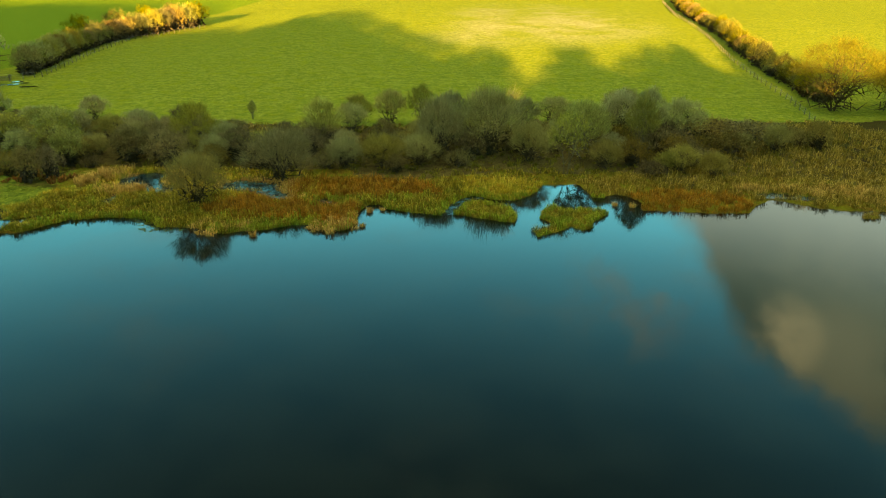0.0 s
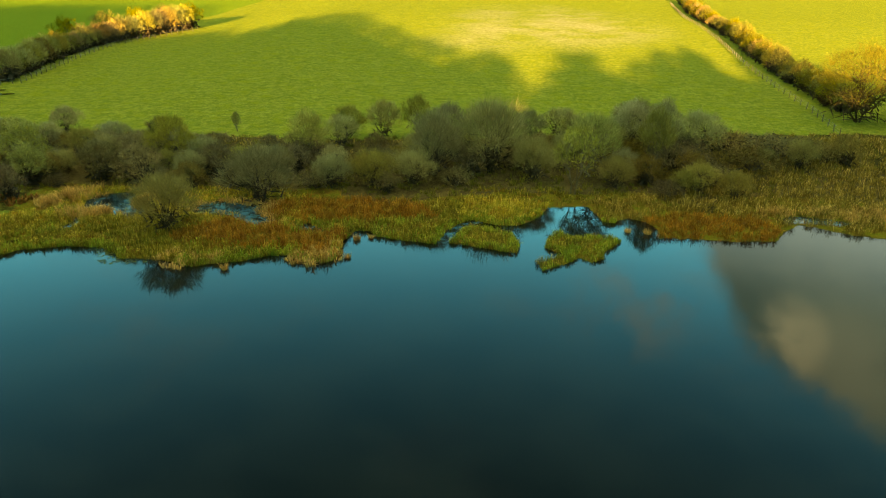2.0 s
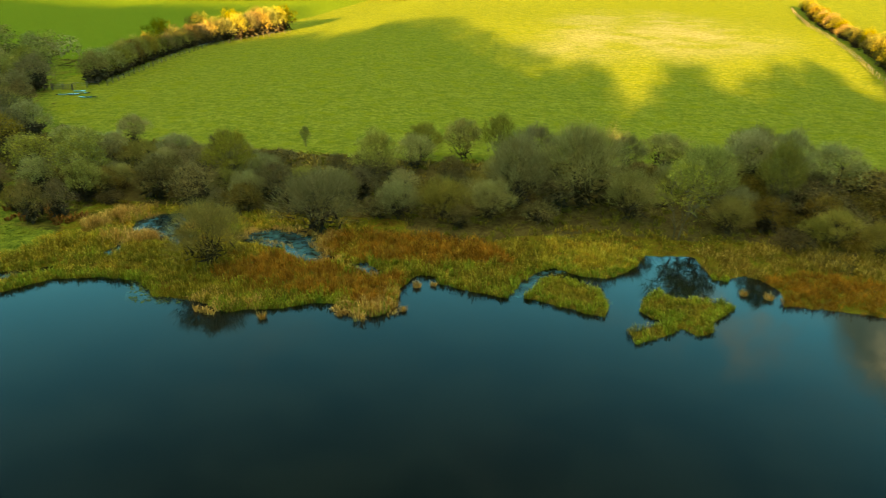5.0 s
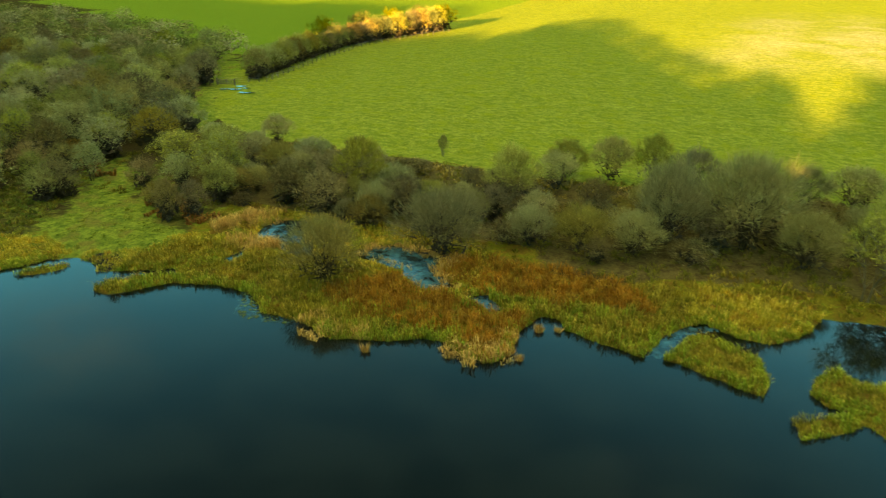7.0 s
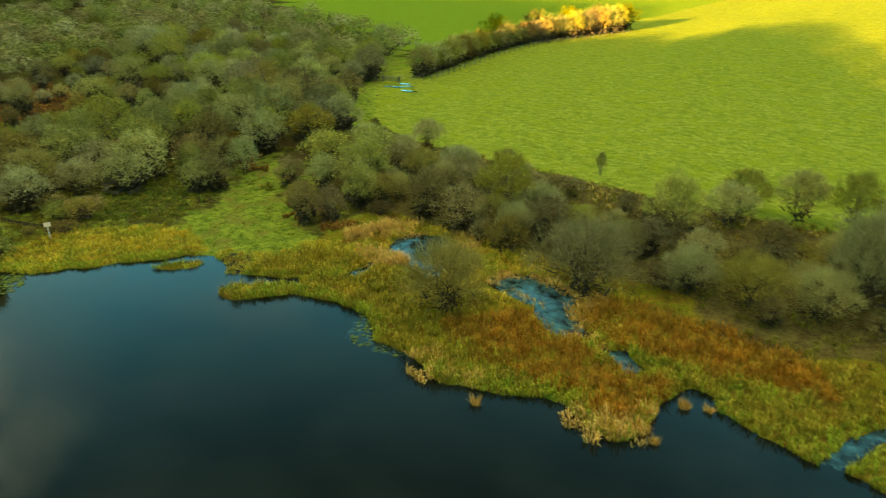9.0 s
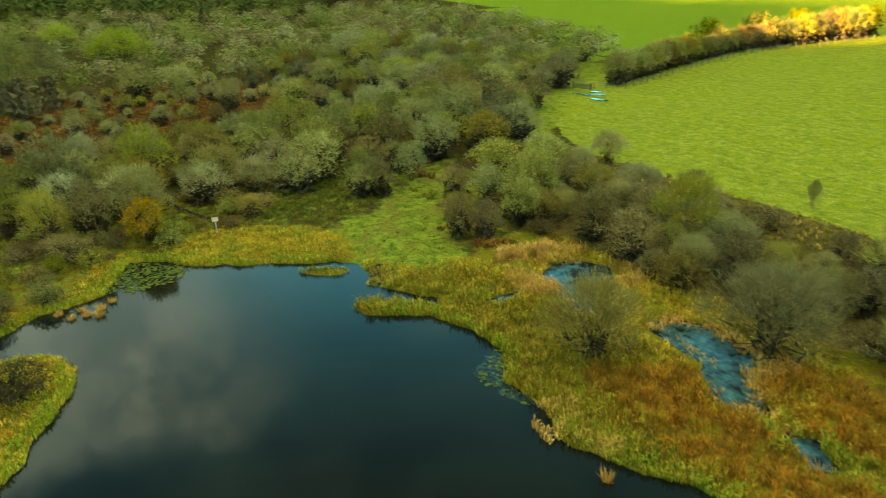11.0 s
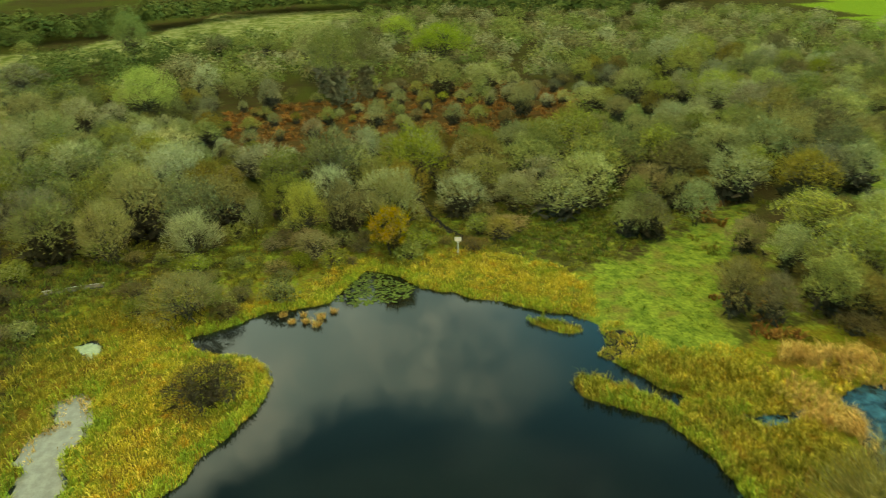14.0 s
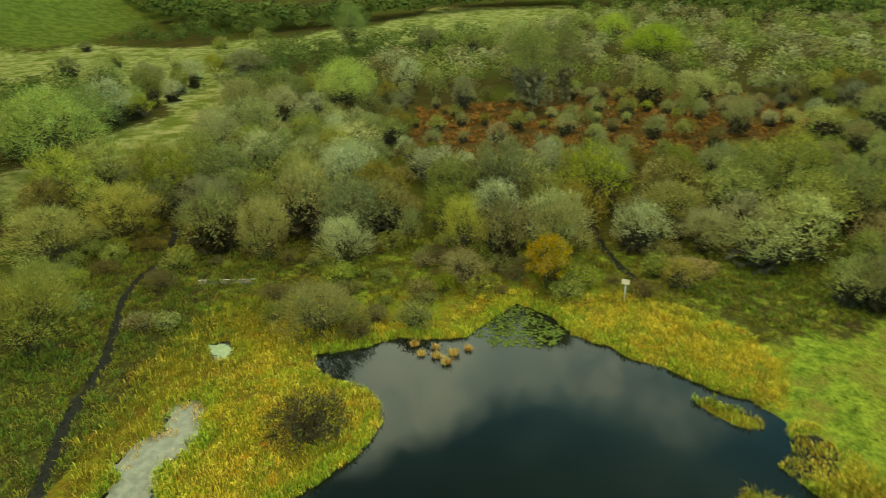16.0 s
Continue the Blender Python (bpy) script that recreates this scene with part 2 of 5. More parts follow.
    gain = math_node(n, l, "ADD", math_node(n, l, "MULTIPLY", math_node(n, l, "SUBTRACT", fine, 0.5), 2.2), 1.0)
    sc = n.new("ShaderNodeVectorMath")
    sc.operation = "SCALE"
    l.new(col, sc.inputs[0])
    l.new(gain, sc.inputs["Scale"])
    b = n.new("ShaderNodeBsdfPrincipled")
    l.new(sc.outputs[0], b.inputs["Base Color"])
    b.inputs["Roughness"].default_value, b.inputs["Specular IOR Level"].default_value = 0.95, 0.0
    bp = n.new("ShaderNodeBump")
    bp.inputs["Strength"].default_value, bp.inputs["Distance"].default_value = 0.5, 0.25
    l.new(math_node(n, l, "ADD", fine, mid), bp.inputs["Height"])
    l.new(bp.outputs[0], b.inputs["Normal"])
    l.new(b.outputs[0], n.new("ShaderNodeOutputMaterial").inputs[0])
    return m


def water_material(name, tint, rough=0.02):
    m = bpy.data.materials.new(name)
    n, l = nodes_of(m)
    pos = n.new("ShaderNodeNewGeometry").outputs["Position"]
    b = n.new("ShaderNodeBsdfPrincipled")
    silt = mix_node(n, l, ramp_node(n, l, noise_node(n, l, pos, 0.15), 0.35, 0.65), tint, tuple(v * 0.6 for v in tint))
    l.new(silt, b.inputs["Base Color"])
    b.inputs["Roughness"].default_value, b.inputs["IOR"].default_value = rough, 1.333
    bp = n.new("ShaderNodeBump")
    bp.inputs["Strength"].default_value, bp.inputs["Distance"].default_value = 0.02, 0.05
    l.new(noise_node(n, l, pos, 1.3, 3.0), bp.inputs["Height"])
    l.new(bp.outputs[0], b.inputs["Normal"])
    l.new(b.outputs[0], n.new("ShaderNodeOutputMaterial").inputs[0])
    return m


def film_material(name, c1, c2, level, scale=0.9, speck=(0.010, 0.014, 0.010)):
    """Dark water under a drifting film, whose edges thin out softly; level: how much stays open."""
    m = bpy.data.materials.new(name)
    n, l = nodes_of(m)
    pos = n.new("ShaderNodeNewGeometry").outputs["Position"]
    cloudy = noise_node(n, l, pos, scale, 6.0, 0.62)
    skin = ramp_node(n, l, cloudy, level - 0.12, level + 0.16)
    skin = math_node(n, l, "MULTIPLY", skin, math_node(n, l, "ADD", math_node(n, l, "MULTIPLY", ramp_node(n, l, noise_node(n, l, pos, 7.0, 4.0, 0.7), 0.36, 0.52), 0.25), 0.75))
    col = mix_node(n, l, skin, speck, mix_node(n, l, ramp_node(n, l, noise_node(n, l, pos, scale * 2.3, 5.0), 0.35, 0.65), c1, c2))
    b = n.new("ShaderNodeBsdfPrincipled")
    l.new(col, b.inputs["Base Color"])
    b.inputs["IOR"].default_value = 1.333
    l.new(math_node(n, l, "ADD", math_node(n, l, "MULTIPLY", skin, 0.16), 0.03), b.inputs["Roughness"])
    l.new(b.outputs[0], n.new("ShaderNodeOutputMaterial").inputs[0])
    return m


M_GROUND = ground_material()
M_WATER = water_material("pond_water", (0.0078, 0.0102, 0.0078))
M_BARK = surface("bark", (0.044, 0.033, 0.016), (0.068, 0.055, 0.028), 2.0, 14, 0.9, 0.3, per_object=0.2)
M_BARK_PALE = surface("pale_bark", (0.125, 0.098, 0.042), (0.18, 0.145, 0.070), 2.0, 14, 0.9, 0.3, per_object=0.15, gloss=0.0)
M_TWIG_GREY = surface("grey_twigs", (0.264, 0.240, 0.085), (0.338, 0.302, 0.113), 0.5, 3, 0.9, 0, grain=0.25, island=0.16, per_object=0.40, thin=0.2)
M_TWIG_OLIVE = surface("olive_twigs", (0.207, 0.202, 0.042), (0.283, 0.264, 0.059), 0.5, 3, 0.9, 0, grain=0.25, island=0.18, per_object=0.40, thin=0.2)
M_TWIG_BELT = surface("brown_olive_twigs", (0.288, 0.246, 0.068), (0.372, 0.318, 0.092), 0.5, 3, 0.9, 0, grain=0.25, island=0.25, per_object=0.3, thin=0.2)
M_TWIG_LICHEN = surface("lichen_twigs", (0.262, 0.245, 0.050), (0.330, 0.300, 0.066), 0.5, 3, 0.9, 0, grain=0.25, island=0.42, per_object=0.25, thin=0.2)
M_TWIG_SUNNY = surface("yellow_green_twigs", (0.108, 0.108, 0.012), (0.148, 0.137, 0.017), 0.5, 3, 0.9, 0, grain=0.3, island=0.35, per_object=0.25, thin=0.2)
M_TWIG_GREEN = surface("green_twigs", (0.207, 0.260, 0.026), (0.284, 0.330, 0.040), 0.5, 3, 0.9, 0, grain=0.25, island=0.18, per_object=0.40, thin=0.2)
M_TWIG_BROWN = surface("brown_twigs", (0.200, 0.146, 0.040), (0.258, 0.194, 0.054), 0.5, 3, 0.9, 0, grain=0.25, island=0.28, per_object=0.35, thin=0.2)
M_LEAF_GREEN = surface("green_leaves", (0.175, 0.188, 0.028), (0.245, 0.245, 0.038), 0.6, 3, 0.7, 0, island=0.4, per_object=0.3, thin=0.2)
M_FAR_GREY = surface("far_grey_twigs", (0.235, 0.205, 0.085), (0.310, 0.270, 0.120), 0.12, 0.9, 0.95, 0, island=0.1)
M_FAR_OLIVE = surface("far_olive_twigs", (0.175, 0.170, 0.045), (0.240, 0.220, 0.060), 0.12, 0.9, 0.95, 0, island=0.1)
M_FAR_GREEN = surface("far_green_leaves", (0.150, 0.170, 0.036), (0.215, 0.220, 0.050), 0.12, 0.9, 0.95, 0, island=0.1)
M_FAR_BROWN = surface("far_brown_twigs", (0.175, 0.135, 0.050), (0.225, 0.175, 0.070), 0.12, 0.9, 0.95, 0, island=0.1)
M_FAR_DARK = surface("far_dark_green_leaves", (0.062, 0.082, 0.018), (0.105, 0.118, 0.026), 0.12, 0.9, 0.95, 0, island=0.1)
M_LEAF_BRIGHT = surface("yellow_green_leaves", (0.330, 0.330, 0.034), (0.420, 0.390, 0.050), 0.6, 3, 0.7, 0, island=0.4, per_object=0.2, thin=0.2)
M_LEAF_GOLD = surface("golden_leaves", (0.48, 0.29, 0.016), (0.38, 0.27, 0.024), 0.6, 3, 0.7, 0, island=0.4, per_object=0.2, thin=0.2)
M_LEAF_BRAMBLE = surface("bramble_leaves", (0.125, 0.085, 0.024), (0.105, 0.095, 0.020), 0.5, 3, 0.8, 0, island=0.5, per_object=0.3, thin=0.2)
M_REED_RUST = surface("rust_reeds", (0.430, 0.170, 0.020), (0.275, 0.125, 0.016), 0.45, 1.1, 0.85, 0, island=0.45, grain=0.75, c3=(0.400, 0.225, 0.028))
M_REED_OLIVE = surface("olive_reeds", (0.285, 0.205, 0.022), (0.180, 0.172, 0.018), 0.4, 1.1, 0.85, 0, island=0.35, grain=0.70, c3=(0.31, 0.150, 0.020), fleck=(0.44, 0.31, 0.045))
M_REED_GOLD = surface("golden_reeds", (0.547, 0.373, 0.037), (0.285, 0.300, 0.028), 0.35, 1.3, 0.85, 0, island=0.32, grain=0.65, c3=(0.572, 0.270, 0.025), fleck=(0.671, 0.448, 0.075))
M_REED_STRAW = surface("straw_reeds", (0.68, 0.41, 0.115), (0.56, 0.30, 0.080), 0.8, 2, 0.85, 0, island=0.4)
M_REED_DULL = surface("dull_reeds", (0.29, 0.185, 0.028), (0.21, 0.150, 0.022), 0.5, 1.3, 0.85, 0, island=0.5, grain=0.6, c3=(0.34, 0.22, 0.035), fleck=(0.50, 0.32, 0.08))
M_SEDGE = surface("green_sedge", (0.242, 0.297, 0.030), (0.363, 0.351, 0.035), 0.6, 2, 0.75, 0, island=0.45)
M_GRASS = surface("rough_grass", (0.155, 0.140, 0.016), (0.215, 0.180, 0.024), 0.3, 2, 0.85, 0, island=0.4, grain=0.4, c3=(0.24, 0.145, 0.028))
M_WEED = surface("dark_green_weeds", (0.095, 0.125, 0.018), (0.150, 0.165, 0.024), 0.4, 2, 0.85, 0, island=0.4, grain=0.5, c3=(0.17, 0.12, 0.026))
M_FERN = surface("bracken_fronds", (0.30, 0.115, 0.026), (0.19, 0.085, 0.022), 0.3, 2, 0.85, 0, island=0.35, c3=(0.38, 0.20, 0.045))
M_LILY = surface("lily_pads", (0.055, 0.075, 0.014), (0.090, 0.110, 0.020), 1.5, 6, 0.6, 0, island=0.4)
# the next two algae tints also carry the sky's blue reflection in their colour
M_FILM = film_material("algae_film", (0.022, 0.085, 0.100), (0.050, 0.145, 0.150), 0.47)
M_FILM_THIN = film_material("thin_algae_sky_film", (0.020, 0.080, 0.105), (0.040, 0.130, 0.150), 0.53)
M_FILM_SPARSE = film_material("sparse_algae_film", (0.022, 0.060, 0.055), (0.040, 0.095, 0.080), 0.56, 2.6)
M_SILT = film_material("silty_water", (0.150, 0.137, 0.100), (0.215, 0.196, 0.145), 0.20, 0.7, (0.070, 0.062, 0.040))
M_PALE_FILM = film_material("pale_green_film", (0.175, 0.225, 0.090), (0.240, 0.280, 0.125), 0.20)
M_WOOD = surface("weathered_wood", (0.104, 0.085, 0.058), (0.150, 0.124, 0.091), 3.0, 20, 0.85, 0.2, per_object=0.2)
M_PALEWOOD = surface("pale_boards", (0.55, 0.52, 0.46), (0.66, 0.63, 0.56), 3.0, 20, 0.7, 0.1)
M_WIRE = surface("fence_wire", (0.25, 0.25, 0.24), (0.32, 0.32, 0.3), 3.0, 20, 0.5, 0.0)
M_TURF = surface("short_turf", (0.177, 0.224, 0.027), (0.282, 0.277, 0.036), 0.4, 2, 0.8, 0, island=0.3)
M_WHITE = surface("white_board", (0.74, 0.56, 0.42), (0.78, 0.60, 0.46), 4.0, 20, 0.5, 0.0, grain=0.05)


# ------------------------------------------------------------------ plan
def value_noise(x, y, seed=0.0):
    ix, iy = np.floor(x), np.floor(y)
    fx, fy = x - ix, y - iy
    fx, fy = fx * fx * (3 - 2 * fx), fy * fy * (3 - 2 * fy)

    def h(a, b):
        v = np.sin(a * 127.1 + b * 311.7 + seed * 74.7) * 43758.5453
        return v - np.floor(v)

    return (h(ix, iy) * (1 - fx) + h(ix + 1, iy) * fx) * (1 - fy) + (h(ix, iy + 1) * (1 - fx) + h(ix + 1, iy + 1) * fx) * fy


def fbm(x, y, seed=0.0):
    return (value_noise(x, y, seed) + 0.5 * value_noise(2.1 * x, 2.1 * y, seed + 3) + 0.25 * value_noise(4.3 * x, 4.3 * y, seed + 7)) / 1.75


def smooth(a, b, v):
    k = np.clip((v - a) / (b - a), 0, 1)
    return k * k * (3 - 2 * k)


def inside(poly, x, y):
    """Signed distance to a closed outline, positive inside."""
    px, py = np.array(poly, float).T
    qx, qy = np.roll(px, -1), np.roll(py, -1)
    best, odd = np.full(x.shape, 1e9), np.zeros(x.shape, bool)
    for ax, ay, bx, by in zip(px, py, qx, qy):
        ex, ey = bx - ax, by - ay
        k = np.clip(((x - ax) * ex + (y - ay) * ey) / (ex * ex + ey * ey), 0, 1)
        best = np.minimum(best, (x - ax - k * ex) ** 2 + (y - ay - k * ey) ** 2)
        if ey:
            odd ^= ((ay > y) != (by > y)) & (x < ax + (y - ay) * ex / ey)
    return np.where(odd, 1, -1) * np.sqrt(best)


# the pond's outline, in four stretches of bank
BANK_EAST = [(60, 74), (51.6, 76.3), (47, 76.1), (44, 77), (41, 79.1), (39.6, 79.8), (37.6, 78.1), (35, 74.8), (31, 74.4), (26.7, 74.9),
             (22.9, 75.1), (23.4, 77.7), (22.5, 80), (20.8, 80.5), (19.2, 79.4), (18, 79.4), (17.5, 82), (17.2, 84.5), (12.4, 83.7),
             (11.4, 81.3), (9.8, 78.7), (8, 77.6), (5.7, 78), (3.6, 79.2), (2.4, 78.2), (0.6, 75.4), (-0.4, 72.2)]
BANK_NORTH = [(-1.8, 72.8), (-4.1, 73.1), (-6.4, 73.8), (-6.9, 75.3), (-8.1, 75.6), (-9.1, 75.3), (-9.1, 74.1), (-9.7, 72.1), (-9.6, 70.4),
              (-9.3, 68.8), (-10.8, 67), (-12.7, 67.4), (-14.7, 68.7), (-15.9, 68.6), (-18.1, 67.3), (-20, 66.7), (-22.5, 65.7), (-25.8, 67),
              (-29.4, 67.2), (-32.7, 69.6), (-36.1, 69.9), (-40.2, 68.7), (-43.2, 64.9), (-44.8, 64.6), (-45.7, 65.6), (-44.8, 66.9),
              (-43, 68.2), (-41, 70), (-41.6, 71.3), (-43.2, 70.2), (-45.6, 69.2), (-47.9, 67.6), (-48.7, 68.6), (-50, 69.2), (-51.9, 69.3), (-52.7, 68.9)]
BANK_WEST = [(-54.1, 67.9), (-54.7, 66.7), (-56.1, 64.6), (-57.6, 63.4), (-58.5, 61.2), (-60.1, 59.7), (-61.5, 57.3), (-64, 56.1),
             (-66.5, 52.9), (-62.3, 50.3), (-60.6, 49.2), (-60, 46), (-60.2, 44.2), (-58.5, 42), (-57.4, 38.7), (-55.7, 39.1),
             (-54.3, 40.7), (-53.6, 42.8), (-52.6, 44), (-50.5, 44.9), (-48.8, 44.8), (-46.6, 44.1), (-45, 43), (-43, 41.4),
             (-40.8, 40.3), (-39.1, 38.6)]
BANK_SOUTH = [(-36, 34), (-32, 24), (-30, 5), (-22, -16), (10, -24), (60, -20), (88, 0), (90, 40), (75, 66)]
POND = BANK_EAST + BANK_NORTH + BANK_WEST + BANK_SOUTH
ISLANDS = [
    [(1.3, 72.7), (4.4, 71.5), (7.7, 70.1), (8.2, 72), (7.4, 74.9), (5.7, 76.2), (4.3, 77.6), (2.7, 76.6)],
    [(9.3, 68.3), (9.9, 66.6), (11.8, 68), (13.8, 69.6), (14.7, 68.4), (16.2, 69.5), (16.3, 71.1), (18.6, 73.7), (18.1, 74.5), (16.2, 74.8),
     (13.9, 74.5), (12.7, 76), (11.2, 73.7), (10.8, 71.9), (11.4, 70.7), (13.2, 70.8), (11.5, 69.4)],
    [(-54, 64.2), (-52.3, 65.2), (-51.1, 66.7), (-51.2, 67.9), (-52.2, 67.9), (-53.0, 66.7), (-53.7, 65.3)],
    [(47.2, 73.4), (49.5, 73.6), (50, 75), (48.4, 75.2)],
]
POOLS = [
    [(-40.7, 82.8), (-40.2, 85), (-37.2, 86.2), (-35.2, 84.8), (-35.5, 82.4), (-33.2, 81), (-32.2, 79), (-33, 77.8), (-35.5, 78.6), (-37.5, 80.3), (-39.2, 79.5)],
    [(-28.8, 80.7), (-27.4, 82.7), (-25.3, 84), (-21.8, 83), (-18.5, 83.9), (-18, 82.9), (-20.0, 82.2), (-19.8, 80.3), (-18.0, 78.4), (-16.6, 76.8),
     (-19.0, 75.3), (-21.9, 77.2), (-22.8, 79), (-24.3, 79.2), (-27.5, 80)],
    [(-15.8, 76.2), (-14, 77.0), (-11.8, 75.4), (-13, 74.2)],
    [(-37, 31.2), (-41.8, 31.2), (-43.6, 31.3), (-44.8, 30.5), (-47, 30.9), (-48, 31.8), (-50.3, 30.8), (-51.8, 32.6), (-50.4, 33.6), (-47.8, 34.3), (-46.3, 34.3), (-45.2, 33.3), (-42.1, 34.3), (-37, 34)],
    [(-57.9, 30.2), (-58.8, 31.5), (-56.7, 32.8), (-55.7, 31.8)],
    [(-39.8, 73.2), (-38.9, 73.2), (-37.8, 74.4), (-38.0, 76), (-38.6, 77.8), (-39.2, 77.6), (-39.0, 76), (-39.2, 74.6)],
    [(37.8, 80), (38.6, 81.8), (40.8, 82.6), (44, 81.6), (47, 80.4), (44, 79.6), (40.6, 80.4)],
]
CLEARING = [(-48.3, 68.9), (-50, 69.4), (-53.2, 69.2), (-56.7, 71), (-59.7, 75.6), (-63.8, 81.2), (-67.3, 88.5), (-70.2, 94), (-65.2, 90.1),
            (-60.4, 84), (-54.5, 79.4), (-50.3, 77.8), (-46.8, 77.2), (-45.1, 74.9), (-47.2, 72)]
MEADOW = [(-142, -3), (-137, -10), (-142, -15), (-167, -40), (-160, -70), (-175, -82), (-205, -100), (-225, -88), (-230, -60), (-243, -46), (-262, -22), (-290, 0), (-338, 17), (-335, 60), (-312, 80),
          (-258, 48), (-243, 34), (-250, 20), (-236, 10), (-218, -18), (-202, -25), (-160, -2)]
GLADE = [(-140, -12), (-140, -2), (-113, 9), (-100, 11), (-92, 4), (-78, -2), (-80, -8), (-98, -18)]
BRACKEN = [(-103, 44), (-116, 36), (-142, 34), (-146, 52), (-160, 68), (-156, 92), (-134, 102), (-113, 94), (-108, 68)]
WESTBANK = [(-62, 27), (-67, 20), (-78, 18), (-84, 10), (-60, 12), (-40, 24), (-38, 30), (-52, 28)]
FIELD_EDGE = [(-400, 335), (-216, 228), (-154, 196), (-126, 187), (-106, 168), (-97, 150), (-86, 131), (-74, 118), (-61, 108.5), (-42, 105.5), (-16, 104.5), (5, 107), (42, 109.5), (62, 114), (120, 116)]


def dry(x, y):
    """Metres inland of the nearest water's edge (negative in the water), with a ragged edge."""
    d = -inside(POND, x, y)
    for p in ISLANDS:
        d = np.maximum(d, inside(p, x, y))
    for p in POOLS:
        d = np.minimum(d, -inside(p, x, y))
    return d + 0.55 * (fbm(x * 0.8, y * 0.8, 5) - 0.5)


def field_edge(x):
    ex, ey = np.array(FIELD_EDGE, float).T
    return np.interp(x, ex, ey)


# the skyline of the hill behind the first view, trees included, whose shade lies over the pond and half the pasture
SKYLINE = [(-300, 66), (-150, 64), (-132, 58), (-122, 46), (-112, 47), (-105, 49), (-94, 48.3), (-85, 50), (-78, 55), (-71, 57.4), (-60, 57.5), (-54, 53.4), (-45, 51.5), (-38, 48), (-31, 46.2), (-24, 43.9),
           (-17, 42.2), (-12.5, 43.8), (-9.2, 41.6), (-6.4, 37.4), (-2.7, 36.0), (0.2, 37.4), (2.4, 42.5), (6, 44.2), (10, 43.2), (12.2, 42.4), (13.8, 39.6), (16.8, 39.0), (20, 41.2), (28, 43.6),
           (36, 45.6), (38.4, 43), (39.6, 38.9), (43.6, 38.8), (46, 37.6), (60, 38.2), (73, 42), (300, 43)]


def airy(x):
    """Where the hill's trees stand tall and thin, so that their shade is streaky."""
    return smooth(-84, -70, x) * smooth(-14, -26, x)


def crest_line(x):
    """Where the hill's crest runs: it draws back to the south beyond the wood."""
    return -62 - 150 * smooth(-100, -215, x)


def ridge(x):
    sx, sy = np.array(SKYLINE, float).T
    return np.interp(x, sx, sy) - 3.4 - 0.8 * airy(x) + 24 * smooth(-100, -215, x)


def land(x, y):
    e = smooth(-75, -45, x)
    z = 0.4 + smooth(86, 108, y) * (0.5 + 1.2 * e) + np.clip(np.minimum(y, 260) - 108, 0, None) * 0.03 * (0.35 + 0.65 * e)
    z = z + 0.5 * (fbm(x * 0.05, y * 0.05, 2) - 0.5) * smooth(90, 150, np.hypot(x, y - 60)) + np.clip(y - 300, 0, 900) * 0.018
    z = z + np.clip(-250 - x, 0, 700) * 0.05
    back = y - crest_line(x)
    crest = np.exp(-(np.clip(np.abs(back) - 7, 0, None) / (16.0 + 44 * smooth(-150, -230, x))) ** 2)
    return z + ridge(x) * np.where(back < 0, np.maximum(crest, 0.9 * (y > -400)), crest)


def height(x, y):
    x, y = np.asarray(x, float), np.asarray(y, float)
    d = np.full(x.shape, 30.0)
    near = (x > -78) & (x < 96) & (y > -32) & (y < 96)
    d[near] = dry(x[near], y[near])
    z = land(x, y) * smooth(-0.5, 7, d) + 0.10 * smooth(0, 0.4, d) + 0.12 * (fbm(x * 0.6, y * 0.6, 9) - 0.35) * smooth(0.3, 2, d)
    return np.where(d > 0, np.maximum(z, 0.03), np.maximum(d * 0.5, -1.2)), d


def track(points, width):
    """Signed distance to a trodden line."""
    def f(x, y):
        best = np.full(np.shape(x), 1e9)
        for (ax, ay), (bx, by) in zip(points, points[1:]):
            ex, ey = bx - ax, by - ay
            k = np.clip(((x - ax) * ex + (y - ay) * ey) / (ex * ex + ey * ey), 0, 1)
            best = np.minimum(best, np.hypot(x - ax - k * ex, y - ay - k * ey))
        return width - best
    return f


TRACK_WEST = [(-79.8, 17.1), (-72.6, 20.1), (-67.5, 19.6), (-63.3, 20.5), (-57.9, 22.9), (-54.1, 24.3), (-50.1, 25.1), (-47.2, 25.9), (-43.8, 27.1), (-41.1, 28), (-36, 29)]
TRACK_WOOD = [(-84, 60.4), (-81.7, 60.7), (-78, 60.9), (-74.1, 61.7), (-71.1, 62.8), (-68.9, 63.7)]


def grid_line(lo, hi, step, far_lo, far_hi, grow=1.13):
    mid = list(np.arange(lo, hi + step / 2, step))
    s, v, left = step, lo, []
    while v > far_lo:
        s *= grow
        v -= s
        left.append(v)
    s, v, right = step, hi, []
    while v < far_hi:
        s *= grow
        v += s
        right.append(v)
    return np.array(left[::-1] + mid + right)


def mesh_of(name, verts, faces, material, smooth_shade=False):
    me = bpy.data.meshes.new(name)
    verts, faces = np.asarray(verts, np.float32), np.asarray(faces, np.int32)
    k = faces.shape[1]
    me.vertices.add(len(verts))
    me.vertices.foreach_set("co", verts.ravel())
    me.loops.add(faces.size)
    me.loops.foreach_set("vertex_index", faces.ravel())
    me.polygons.add(len(faces))
    me.polygons.foreach_set("loop_start", np.arange(0, faces.size, k, dtype=np.int32))
    me.polygons.foreach_set("use_smooth", np.full(len(faces), smooth_shade))
    me.update(calc_edges=True)
    me.materials.append(material)
    return me


def part(name, data, parent, label=""):
    ob = new(name, data)
    ob.parent = parent
    if label:
        ob["label"] = label
    return ob


